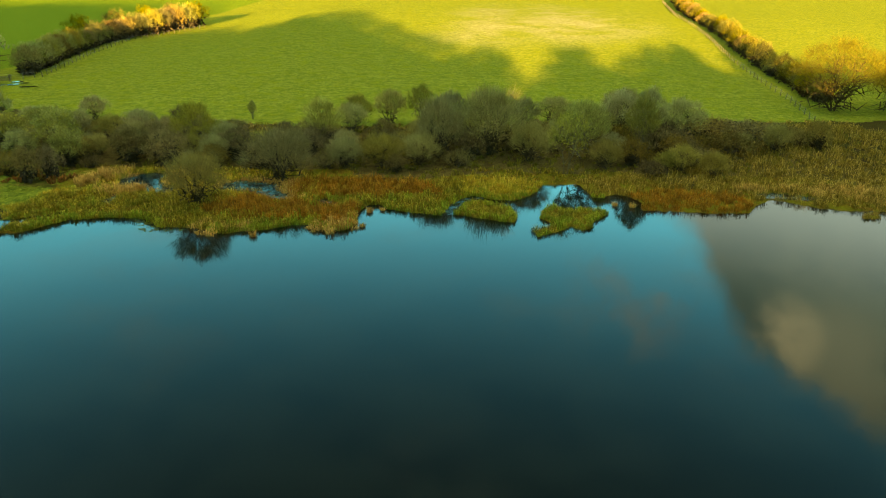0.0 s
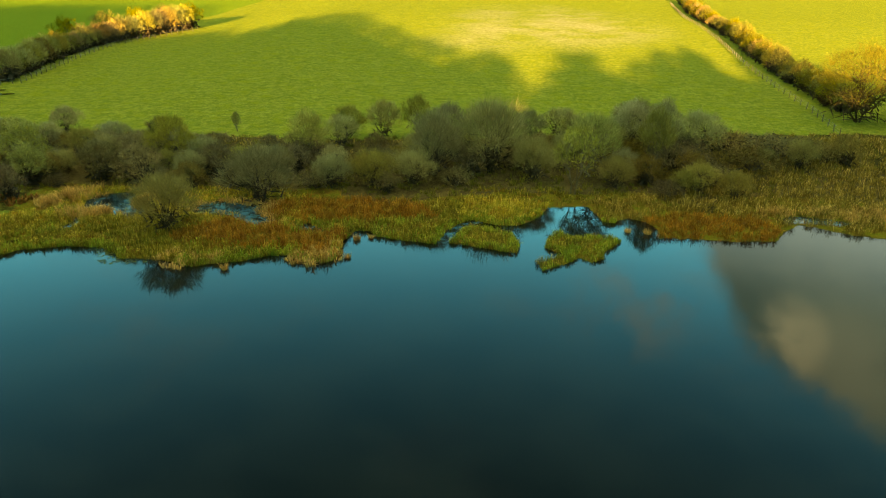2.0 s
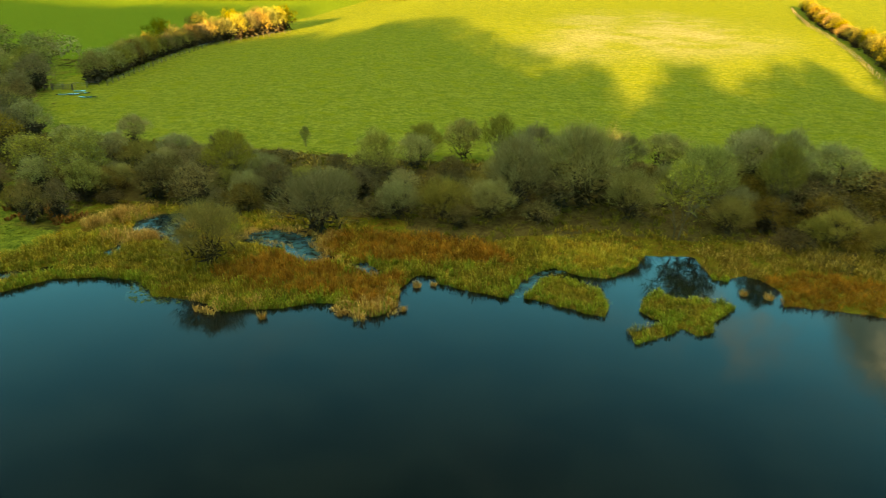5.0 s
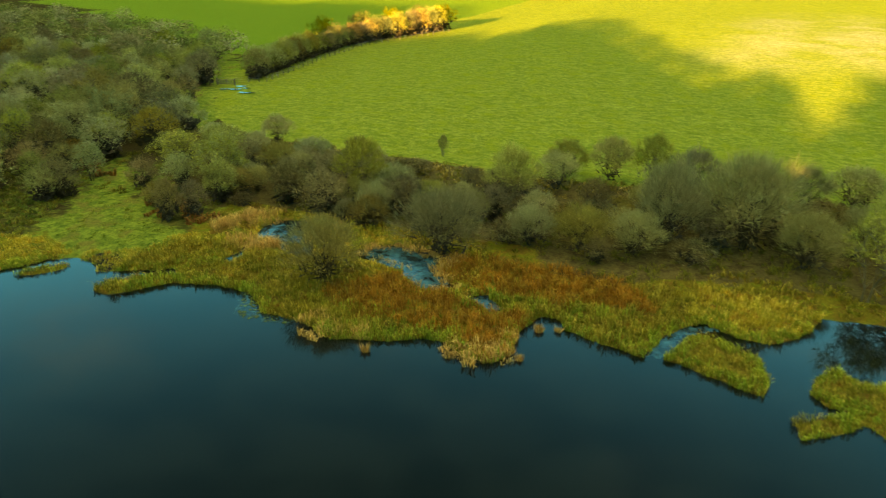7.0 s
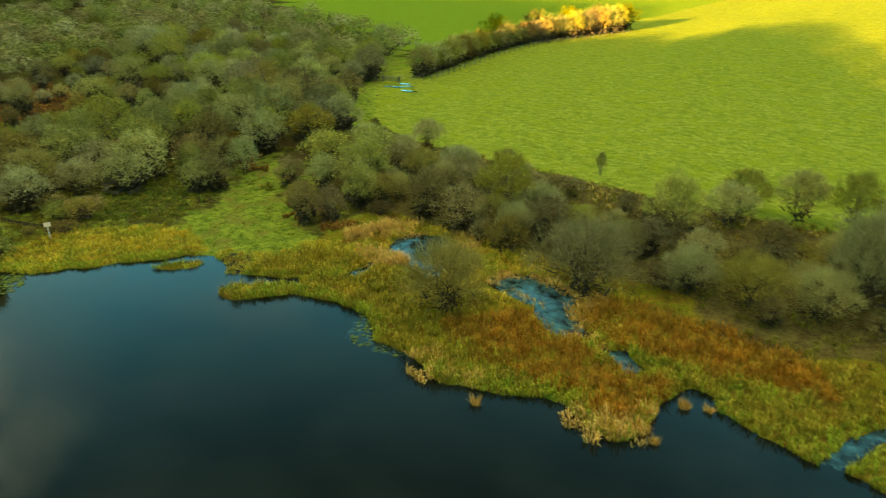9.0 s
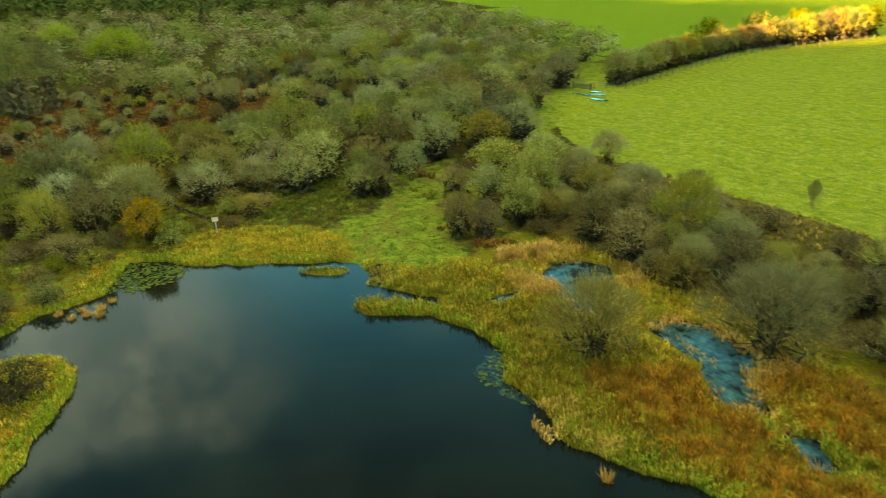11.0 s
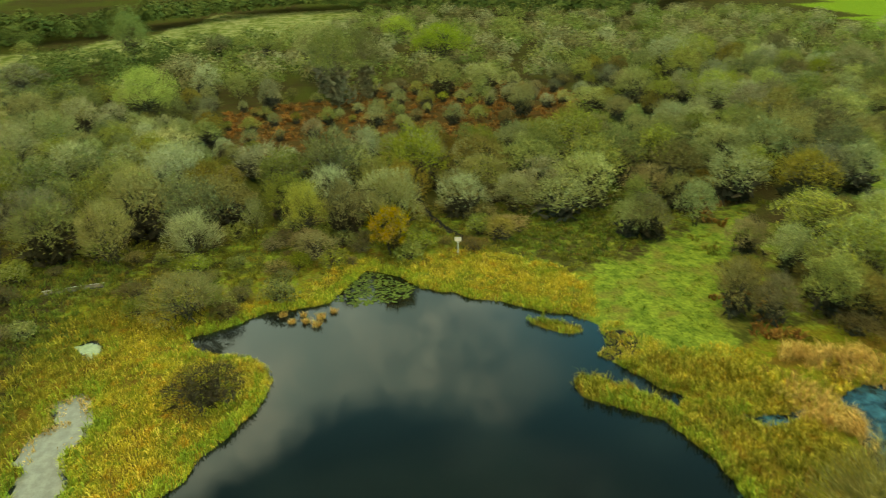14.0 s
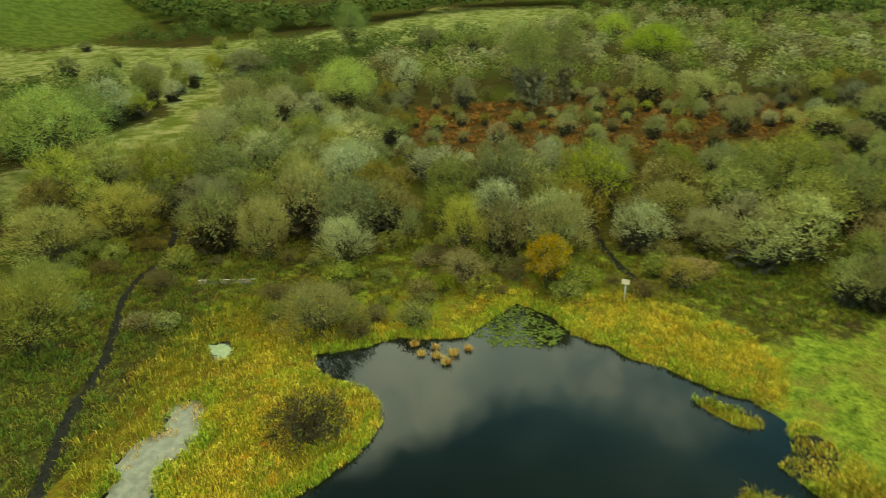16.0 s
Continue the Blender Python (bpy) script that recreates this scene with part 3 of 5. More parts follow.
def build_ground():
    xs, ys = grid_line(-76, 60, 0.5, -3000, 3000), grid_line(18, 112, 0.5, -3000, 3000)
    X, Y = np.meshgrid(xs, ys)
    x, y = X.ravel(), Y.ravel()
    z, d = height(x, y)
    lanes = np.maximum(track(TRACK_WEST, 0.42)(x, y), track(TRACK_WOOD, 0.36)(x, y)) + 0.35 * (fbm(x * 0.9, y * 0.9, 77) - 0.5)
    z = z - 0.08 * smooth(-0.2, 0.3, lanes)
    nx, ny = len(xs), len(ys)
    i = (np.arange(ny - 1)[:, None] * nx + np.arange(nx - 1)[None]).ravel()
    me = mesh_of("ground", np.stack([x, y, z], 1), np.stack([i, i + 1, i + nx + 1, i + nx], 1), M_GROUND, True)
    rag = 5.0 * (fbm(x * 0.22, y * 0.22, 41) - 0.5)
    out = lambda v, w: smooth(-w, w, v + rag * min(1, w / 2))
    gap = y - field_edge(x)
    weights = {
        "field": np.where(x > 62, out(gap, 1.5), out(gap, 1.2)),
        "clearing": np.maximum(np.maximum(np.maximum(out(inside(CLEARING, x, y) + 1.2, 3.2), 0.47 * np.maximum(out(inside([(-78, 64), (-74, 92), (-62, 100), (-44, 84), (-46, 66)], x, y), 3), out(inside([(-79, 27), (-80, 66), (-58, 66), (-58, 36), (-52, 26)], x, y), 3))), np.maximum(0.20 * smooth(30, 18, y - crest_line(x)), 0.33 * out(inside(WESTBANK, x, y), 2))), 0.8 * out(inside([(-116, 178), (-95, 156), (-84, 132), (-70, 112), (-63, 104), (-74, 105), (-96, 134), (-120, 170)], x, y), 2)),
        "crop": smooth(-1, 1, x * 0 - 95 + 0.03 * (y - 200) - x) * smooth(-1, 1, gap),
        "marsh": np.maximum(smooth(-71, -67, x) * smooth(6, 3, d), smooth(9, 5, d)) * (y < 88) * (x < 62) * (d > 0) * (y > 28),
        "scrub": smooth(-66, -60, x) * smooth(62, 54, x) * smooth(82, 86, y) * (y < 112),
        "hill": smooth(38 + 100 * smooth(-150, -230, x), 28 + 80 * smooth(-150, -230, x), y - crest_line(x)),
        "dry_grass": np.where(gap > 0, out(inside([(3, 196), (12, 190), (22, 205), (33, 196), (46, 205), (60, 225), (62, 275), (40, 300), (14, 290), (4, 240)], x, y), 16), 0),
        "bracken": out(inside(BRACKEN, x, y), 4),
        "meadow": np.maximum(out(inside(MEADOW, x, y), 6), 0.75 * out(inside(GLADE, x, y), 4)),
        "mud": np.maximum(smooth(-0.25, 0.25, lanes), 0.9 * out(1.9 - np.hypot(x + 48.9, y - 69.6), 0.7) * (d < 2.4)),
    }
    for k, v in weights.items():
        me.attributes.new(k, "FLOAT", "POINT").data.foreach_set("value", v.astype(np.float32))
    tagged(new("ground", me), "pasture, woodland floor and boggy pond bank", "ground", kind="structure")


build_ground()


def sheet(name, x0, x1, y0, y1, z, material, label, category):
    me = mesh_of(name, [(x0, y0, z), (x1, y0, z), (x1, y1, z), (x0, y1, z)], [(0, 1, 2, 3)], material)
    return tagged(new(name, me), label, category, kind="structure")


sheet("water", -70, 95, -30, 92, 0.0, M_WATER, "still dark pond water mirroring the sky", "pond")


# ------------------------------------------------------------------ trees
def tube_mesh(segments, sides=5):
    """Tapered tubes from rows of (x, y, z, r) pairs."""
    s = np.array(segments, float)
    a, b, ra, rb = s[:, 0:3], s[:, 4:7], s[:, 3], s[:, 7]
    d = b - a
    d /= np.linalg.norm(d, axis=1, keepdims=True) + 1e-9
    ref = np.where(np.abs(d[:, 2:3]) > 0.9, [[1.0, 0, 0]], [[0, 0, 1.0]])
    u = np.cross(d, ref)
    u /= np.linalg.norm(u, axis=1, keepdims=True) + 1e-9
    w = np.cross(d, u)
    rows = []
    for c, r in ((a, ra), (b, rb)):
        for k in range(sides):
            t = 2 * math.pi * k / sides
            rows.append(c + r[:, None] * (u * math.cos(t) + w * math.sin(t)))
    v = np.stack(rows, 1).reshape(-1, 3)
    base = np.arange(len(s))[:, None] * 2 * sides
    f = np.concatenate([np.stack([base[:, 0] + k, base[:, 0] + (k + 1) % sides, base[:, 0] + sides + (k + 1) % sides, base[:, 0] + sides + k], 1) for k in range(sides)])
    return v, f


def grow_tree(rng, h, w, stems, trunk, base, clumps):
    """Stems and curved limbs that carry a lumpy dome of twig clumps: tube segments and clump centres. base: where the crown begins."""
    zc = h * (base + (1 - base) * 0.42)
    size = w * 0.17
    spots = []
    for k in range(clumps):
        e = -0.30 + 1.30 * (k + rng.random()) / clumps
        a = k * 2.39996 + rng.normal(0, 0.35)
        r = rng.uniform(0.62, 1.14) * (1 if rng.random() > 0.25 else 0.55)
        c = math.sqrt(max(0.04, 1 - e * e)) * r
        up = (h - zc - size * 0.7) if e > 0 else (zc - h * base - size * 0.3)
        spots.append((math.cos(a) * c * (w / 2 - size * 0.6), math.sin(a) * c * (w / 2 - size * 0.6), max(size * 0.4, zc + e * up * (0.85 + 0.15 * r))))
    spots = np.array(spots)
    foot = [np.array([0.0, 0, -0.2])] if stems == 1 else [np.array([math.cos(t), math.sin(t), 0]) * 0.2 - np.array([0, 0, 0.2]) for t in np.arange(stems) * 2 * math.pi / stems + rng.random()]
    segs = []
    heads = []
    for f in foot:
        lean = f * [1, 1, 0] * (h * 0.9) if stems > 1 else np.array([rng.normal(0, 0.04) * h, rng.normal(0, 0.04) * h, 0])
        top = f * [1, 1, 0] + lean * rng.uniform(0.6, 1.1) + [0, 0, h * (base + (1 - base) * rng.uniform(0.45, 0.65))]
        q, r = f, trunk * (1 if stems == 1 else 0.6)
        line = [q]
        for n in range(1, 5):
            e = f + (top - f) * n / 4 + rng.normal(0, 0.03 * h, 3) * [1, 1, 0.3]
            segs.append((*q, r, *e, r * 0.78))
            q, r = e, r * 0.78
            line.append(q)
        heads.append(line)
    for s in spots:
        line = heads[int(np.argmin([np.hypot(*(l[-1] - s)[:2]) for l in heads]))]
        level = [p for p in line[1:] if p[2] < s[2] + 0.1] or [line[1]]
        p = level[-1] if rng.random() < 0.5 else level[rng.integers(len(level))]
        bend = (p + s) / 2 + [0, 0, -0.10 * np.linalg.norm(s - p)] + rng.normal(0, 0.05 * w, 3)
        r = trunk * 0.30
        segs.append((*p, r, *bend, r * 0.6))
        segs.append((*bend, r * 0.6, *s, r * 0.25))
    return np.array(segs), spots, np.array([0, 0, zc * 0.75]), size


def twig_mesh(rng, spots, heart, size, count, length, width, leaf=False, fan=0.45):
    """Thin tapering twigs that spray outwards from the clumps, or small leaves about them."""
    which = rng.integers(0, len(spots), count)
    bulk = np.random.default_rng(len(spots)).uniform(0.55, 1.5, len(spots))[which][:, None]
    away = spots[which] - heart
    away /= np.linalg.norm(away, axis=1, keepdims=True) + 1e-6
    puff_dir = rng.normal(0, 1, (count, 3)) + away * 0.7 + [0, 0, 0.55]
    puff_dir /= np.linalg.norm(puff_dir, axis=1, keepdims=True) + 1e-6
    o = spots[which] + puff_dir * size * bulk * rng.uniform(0.55, 1.0, (count, 1)) * (1.08 if leaf else 0.92)
    o[:, 2] = np.maximum(o[:, 2], 0.08)
    out = puff_dir + 0.35 * away + rng.normal(0, 0.22, (count, 3))
    loose = rng.random((count, 1)) < fan
    spray = o - heart * [1, 1, 0.45]
    spray /= np.linalg.norm(spray, axis=1, keepdims=True) + 1e-6
    d = np.where(loose, spray * 2.0, puff_dir * 0.15) + rng.normal(0, 0.45 if not leaf else 0.9, (count, 3)) + [0, 0, 0.25]
    d /= np.linalg.norm(d, axis=1, keepdims=True)
    s = np.cross(d, np.where(loose, out + rng.normal(0, 0.6, (count, 3)), out))
    s /= np.linalg.norm(s, axis=1, keepdims=True) + 1e-6
    ln, wd = length * rng.uniform(0.5, 1.4, (count, 1)) * np.where(loose, 1.05, 0.5), width * rng.uniform(0.6, 1.4, (count, 1)) * np.where(loose, 1.1, 2.7)
    if leaf:
        v = np.stack([o, o + d * ln * 0.5 + s * wd, o + d * ln, o + d * ln * 0.5 - s * wd], 1).reshape(-1, 3)
        i = np.arange(count)[:, None] * 4
        return v, np.concatenate([i + [0, 1, 2], i + [0, 2, 3]])
    v = np.stack([o - s * wd * 0.5, o + s * wd * 0.5, o + d * ln], 1).reshape(-1, 3)
    return v, np.arange(count * 3).reshape(-1, 3)


def make_tree(name, seed, h, w, stems, trunk, base, clumps, bark, crown_mat, twigs, leaves=0, label="", leaf_mat=None, twig=(0.65, 0.038), leaf=(0.15, 0.055), category="tree", fan=0.45):
    rng = np.random.default_rng(seed)
    segs, spots, heart, size = grow_tree(rng, h, w, stems, trunk, base, clumps)
    stout = segs[:, 3] > trunk * 0.31
    root = tagged(new(name), label, category)
    sv, sf = tube_mesh(segs[stout], 5)
    # dense dark sticks inside, most of them low, that imitate shade under the crown
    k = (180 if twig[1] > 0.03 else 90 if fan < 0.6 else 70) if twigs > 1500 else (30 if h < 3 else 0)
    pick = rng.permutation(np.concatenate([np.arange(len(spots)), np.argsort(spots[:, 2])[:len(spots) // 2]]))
    shade_sticks = heart + (spots[pick[rng.integers(0, len(pick), k)]] - heart) * rng.uniform(0.10, 0.85, (k, 1)) + rng.normal(0, 0.25 * size, (k, 3))
    shade_sticks[:, 2] = np.clip(shade_sticks[:, 2] * rng.uniform(0.15, 1.0, k), 0.1, heart[2])
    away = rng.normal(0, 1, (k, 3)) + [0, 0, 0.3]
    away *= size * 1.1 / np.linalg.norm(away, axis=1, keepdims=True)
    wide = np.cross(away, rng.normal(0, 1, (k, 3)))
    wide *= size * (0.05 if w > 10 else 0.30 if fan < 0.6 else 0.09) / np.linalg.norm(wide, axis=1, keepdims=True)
    iv = np.stack([shade_sticks - wide, shade_sticks + wide, np.maximum(shade_sticks + away, [-99, -99, 0.1])], 1).reshape(-1, 3)
    lv, lf = tube_mesh(segs[~stout], 3)
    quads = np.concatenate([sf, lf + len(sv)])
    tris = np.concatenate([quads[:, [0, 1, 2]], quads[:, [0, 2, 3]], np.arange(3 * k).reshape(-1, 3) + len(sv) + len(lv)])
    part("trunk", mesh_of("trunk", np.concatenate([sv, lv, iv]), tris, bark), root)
    part("crown", mesh_of("crown", *twig_mesh(rng, spots, heart, size, twigs, *twig, fan=fan), crown_mat), root)
    if leaves:
        part("leaves", mesh_of("leaves", *twig_mesh(rng, spots, heart, size, leaves, *leaf, True), leaf_mat), root)
    return [root, h * (1.08 if fan > 0.6 else 1.0), w * (1.05 if fan > 0.6 else 1.0), False]


KINDS = {
    # near the water, with fine twigs
    "willow": [make_tree("willow", 11 + i, 6.0, 7.0, 7, 0.12, 0.06, 60, M_BARK, M_TWIG_BELT, 6200, label="leafless grey willow dome on the boggy bank", twig=(1.0, 0.026), fan=0.8) for i in range(2)],
    "hawthorn": [make_tree("hawthorn", 21 + i, 5.0, 5.0, 2, 0.14, 0.12, 46, M_BARK, M_TWIG_BELT, 4200, 300, "bare olive hawthorn with a dense twiggy crown", M_LEAF_GREEN, twig=(0.65, 0.028), fan=0.8) for i in range(2)],
    "ash": [make_tree("ash_tree", 31 + i, 8.0, 5.2, 1, 0.13, 0.20, 46, M_BARK_PALE, M_TWIG_LICHEN, 4600, label="slender leafless ash with lichen-green limbs", twig=(0.85, 0.028), fan=0.8) for i in range(2)],
    "bare_ash": [make_tree("ash_tree", 36, 8.0, 5.2, 2, 0.11, 0.20, 40, M_BARK_PALE, M_TWIG_LICHEN, 1300, label="sparse bare ash beside an inlet", twig=(0.9, 0.024))],
    "brown": [make_tree("brown_scrub", 81 + i, 4.0, 4.6, 5, 0.08, 0.03, 40, M_BARK, M_TWIG_BROWN, 2500, 200, "brown leafless thorn scrub bush", M_LEAF_BRAMBLE, twig=(0.6, 0.028)) for i in range(2)],
    "sallow": [make_tree("sallow", 41 + i, 5.5, 5.5, 5, 0.11, 0.05, 50, M_BARK, M_TWIG_BELT, 4200, 400, "green-grey sallow bush with its last leaves", M_LEAF_GREEN, twig=(0.7, 0.025), fan=0.8) for i in range(2)],
    "leafy": [make_tree("leafy_shrub", 51 + i, 5.0, 5.0, 4, 0.11, 0.06, 46, M_BARK, M_TWIG_LICHEN, 3200, 2200, "yellow-green leafy shrub in the thicket", M_LEAF_BRIGHT, twig=(0.65, 0.026)) for i in range(2)],
    "leafy_low": [make_tree("dark_bush", 65, 2.0, 5.0, 8, 0.05, 0.0, 44, M_BARK, M_BARK, 2600, 900, "dark low bush on the grassy spit", M_LEAF_BRAMBLE, twig=(0.45, 0.024), leaf=(0.12, 0.045), category="bush")],
    "golden": [make_tree("golden_shrub", 61, 4.5, 3.2, 4, 0.08, 0.05, 30, M_BARK, M_LEAF_GOLD, 1500, 2600, "golden autumn shrub beside the water", M_LEAF_GOLD, leaf=(0.14, 0.045))],
    "bramble": [make_tree("bramble_bush", 91 + i, 2.0, 4.0, 8, 0.05, 0.0, 40, M_BARK, M_TWIG_BROWN, 1500, 500, "low brown-green bramble bush", M_LEAF_BRAMBLE, twig=(0.5, 0.026), leaf=(0.14, 0.055), category="bush") for i in range(2)],
    "weed": [make_tree("green_bush", 111 + i, 1.2, 2.4, 6, 0.03, 0.0, 26, M_BARK, M_TWIG_OLIVE, 600, 700, "low green bush in rough grass", M_LEAF_GREEN, twig=(0.35, 0.022), leaf=(0.13, 0.05), category="bush") for i in range(2)],
    "great": [make_tree("great_willow", 101, 12.0, 14.0, 3, 0.30, 0.08, 100, M_BARK, M_TWIG_GREEN, 12000, 1500, label="broad yellow-green willow beside the field fence", leaf_mat=M_LEAF_GREEN, twig=(0.85, 0.030))],
    "field_willow": [make_tree("great_willow", 103, 12.0, 14.0, 3, 0.30, 0.08, 100, M_BARK, M_TWIG_SUNNY, 13000, label="broad yellow-green willow beside the field fence", twig=(0.7, 0.034))],
    "hedge": [make_tree("hawthorn", 191 + i, 5.0, 5.4, 2, 0.14, 0.04, 38, M_BARK, M_TWIG_SUNNY, 2300, 150, "bare thorn shrub of a hedgerow", M_LEAF_GREEN, twig=(0.6, 0.042)) for i in range(2)],
    # deeper in the wood
    "birch": [make_tree("birch", 71 + i, 14.0, 8.0, 1, 0.20, 0.3, 50, M_BARK_PALE, M_TWIG_OLIVE, 4600, label="tall pale-stemmed birch with bare twigs", twig=(0.9, 0.036)) for i in range(2)],
    "wood_sallow": [make_tree("sallow", 141 + i, 5.5, 6.0, 5, 0.11, 0.05, 40, M_BARK, M_TWIG_GREY, 2000, 150, "green-grey sallow bush of the wood", M_LEAF_GREEN, twig=(0.7, 0.040)) for i in range(3)],
    "wood_thorn": [make_tree("hawthorn", 121 + i, 5.0, 5.4, 2, 0.14, 0.10, 38, M_BARK, M_TWIG_OLIVE, 1950, 150, "bare olive hawthorn of the wood", M_LEAF_GREEN, twig=(0.65, 0.042)) for i in range(3)],
    "wood_willow": [make_tree("willow", 131 + i, 6.0, 7.0, 7, 0.12, 0.06, 46, M_BARK, M_TWIG_GREY, 2200, label="leafless grey willow dome of the wood", twig=(0.9, 0.040)) for i in range(2)],
    "wood_leafy": [make_tree("leafy_shrub", 151 + i, 5.0, 5.4, 4, 0.11, 0.06, 38, M_BARK, M_TWIG_OLIVE, 1500, 500, "yellow-green leafy shrub of the wood", M_LEAF_GREEN, twig=(0.65, 0.040), leaf=(0.17, 0.065)) for i in range(2)],
    "wood_brown": [make_tree("brown_scrub", 181 + i, 4.0, 4.8, 5, 0.08, 0.03, 34, M_BARK, M_TWIG_BROWN, 1900, 100, "brown leafless thorn scrub of the wood", M_LEAF_BRAMBLE, twig=(0.6, 0.042)) for i in range(2)],
}
USED = []
TALLY = np.random.default_rng(5)


def plant(kind, x, y, h, w, group="", label=""):
    """Sets a plant of that kind, height and spread on the ground; the first use of a model moves the model itself."""
    row = KINDS[kind]
    src = row[int(TALLY.integers(len(row)))]
    ob, h0, w0, used = src
    z = float(height(np.array([x]), np.array([y]))[0][0])
    m = pose(x, y, max(z, -0.1) - 0.05, 0, 0, float(TALLY.uniform(0, 360))) @ Matrix.Diagonal((w / w0, w / w0, h / h0, 1))
    if used:
        s = ob.scale
        ob = copy_thing(ob, m @ Matrix.Diagonal((1 / s.x, 1 / s.y, 1 / s.z, 1)))
    else:
        src[3] = True
        ob.matrix_basis = m
    USED.append((x, y, w))
    if group:
        ob["group"] = group
    if label:
        ob["label"] = label
    return ob


# ------------------------------------------------------------------ planting: the belt between pond and pasture
BELT_THORNS = [(-13.7, 106.4, 4.7, 4.3), (-8.4, 106.8, 5.4, 4.6), (0.8, 103.2, 6.2, 5.3), (17.1, 106.6, 4.7, 6.5), (11.9, 104.2, 5.3, 3.9),
               (27.5, 106.6, 6.3, 5.8), (-44.6, 99.7, 3.7, 4.4), (-54, 105.7, 4.2, 3.7), (-30.8, 94.1, 4.1, 4.6), (25.9, 103.2, 6.8, 5.1),
               (34.7, 101.2, 6.3, 6.6), (-13.9, 102.3, 4.5, 4.5), (22, 101, 5, 5), (7, 102, 5.5, 5)]
BELT_ASH = [(-3.8, 105.8, 6.6, 4.2), (19, 93.4, 8.4, 6.2), (-34, 92.6, 7.4, 5), (-17, 95.1, 7.4, 5.2), (29.3, 99.7, 8.3, 5), (27.1, 94.1, 8.9, 4.4)]
BELT_WILLOWS = [(-20.6, 83.4, 7, 7.4), (-8.1, 88.4, 4.7, 5.2), (-3.5, 89.6, 4.4, 5.3), (-0.9, 92.5, 8.6, 5.8), (11.5, 92, 5.5, 5.4), (21.4, 89.9, 4, 4.3),
                (-13.2, 88.1, 4.2, 4.3), (6.2, 94.1, 9.6, 8.3)]
BELT_LEAFY = [(-55.6, 88.2, 4.3, 3.6), (-51.8, 91, 6.2, 5.6), (-48.4, 86.4, 5.0, 3.8), (-60.5, 93.6, 4.9, 5.9), (-58.5, 99.1, 4.2, 6.2)]
BELT_BROWN = [(-50.2, 79.6, 4.6, 3.2), (-48.4, 81.6, 4.0, 3.0), (-41.5, 89, 4.6, 4.8), (-36, 88, 5, 5.5), (-27.5, 90.5, 4.4, 5), (-54.0, 82.4, 3.0, 3.2), (-24, 88, 3.6, 4.2), (-39, 95, 4.2, 4.6), (-30, 86.5, 3.4, 4)]
BELT_LOW = [(38.9, 101.4, 3.4, 7.2), (44.5, 100.5, 3.2, 7.2), (30.6, 95.5, 3.6, 7), (40.4, 95.9, 3, 6.2), (24, 97, 3.2, 6), (34, 92, 2.4, 5.5), (-10, 92.5, 2.6, 5.5), (-20, 98.5, 2.6, 5), (50, 102, 2.4, 6), (-33, 99, 2.2, 5)]
BELT = "trees and scrub between pond and pasture"
for kind, rows in (("hawthorn", BELT_THORNS), ("ash", BELT_ASH), ("willow", BELT_WILLOWS), ("leafy", BELT_LEAFY), ("brown", BELT_BROWN), ("bramble", BELT_LOW)):
    for r in rows:
        plant(kind, r[0], r[1], r[2], r[3] * 1.15, group=BELT)
plant("willow", -27.6, 73.4, 5.9, 7.2, label="olive-grey sallow standing in the reed bed")
plant("ash", -30.3, 108, 3.1, 1.5, label="lone sapling at the pasture's edge")
plant("bare_ash", 15.9, 87.8, 8.3, 5.8)
plant("golden", -68.6, 55.6, 4.8, 3.4)
plant("field_willow", 67.5, 121, 12.0, 15)
plant("field_willow", 78, 119, 11.5, 13)
plant("hedge", 82, 124, 9, 11, label="tall thorn beside the field fence")
plant("leafy_low", -48.2, 41.0, 2.0, 5.0, label="dark low bush on the grassy spit")
plant("sallow", -60.2, 38.2, 3.8, 6.4, label="brown-green sallow bush at the water's edge")
plant("brown", -69.2, 48.6, 2.6, 4.4)

# the wood west of the pond: what stands out, then the rest
WOOD_SALLOWS = [(-55, 18.5, 6.2, 7.6), (-71, 9.5, 5.4, 8.4), (-60.5, 15.5, 5, 6), (-72, 30.1, 6.6, 4.9), (-71.6, 37.4, 5.0, 5.3), (-74.8, 47.9, 6, 4.6), (-72.2, 56.6, 7.0, 5.4), (-82.2, 67.6, 5.0, 8.2), (-92.7, 62.8, 6.0, 5.7), (-76.6, 70, 4.4, 5.4),
                (-78.3, 21.8, 6.4, 6.6), (-84, 30.1, 6.4, 6.6), (-92, 8.8, 6.3, 7.4), (-76.5, 14, 6.2, 7.2), (-106.3, 10.8, 7.4, 8.1), (-84.7, 99.1, 5.7, 9.0), (-82, 106.7, 7.4, 7.6)]
WOOD_FAR_SALLOWS = [(-139.9, 42.2, 6.3, 4.6), (-155.9, 29.4, 6.8, 6.8), (-144.1, 75.5, 7.2, 7.7), (-128.4, 148.3, 6.0, 7.6), (-70.7, 107, 6.0, 5.5), (-145, 84, 6, 8), (-174, -11, 7, 11)]
WOOD_WILLOWS = [(-108.4, 29.2, 4.6, 9.3), (-96.6, 42.8, 4.4, 8.5), (-96.8, 55.9, 5.6, 4.4), (-119, 95.5, 4.7, 7.5), (-73, 104.5, 5.3, 8.0), (-121.5, 84.8, 5.9, 4.8), (-122.8, 105.5, 6.4, 6.9)]
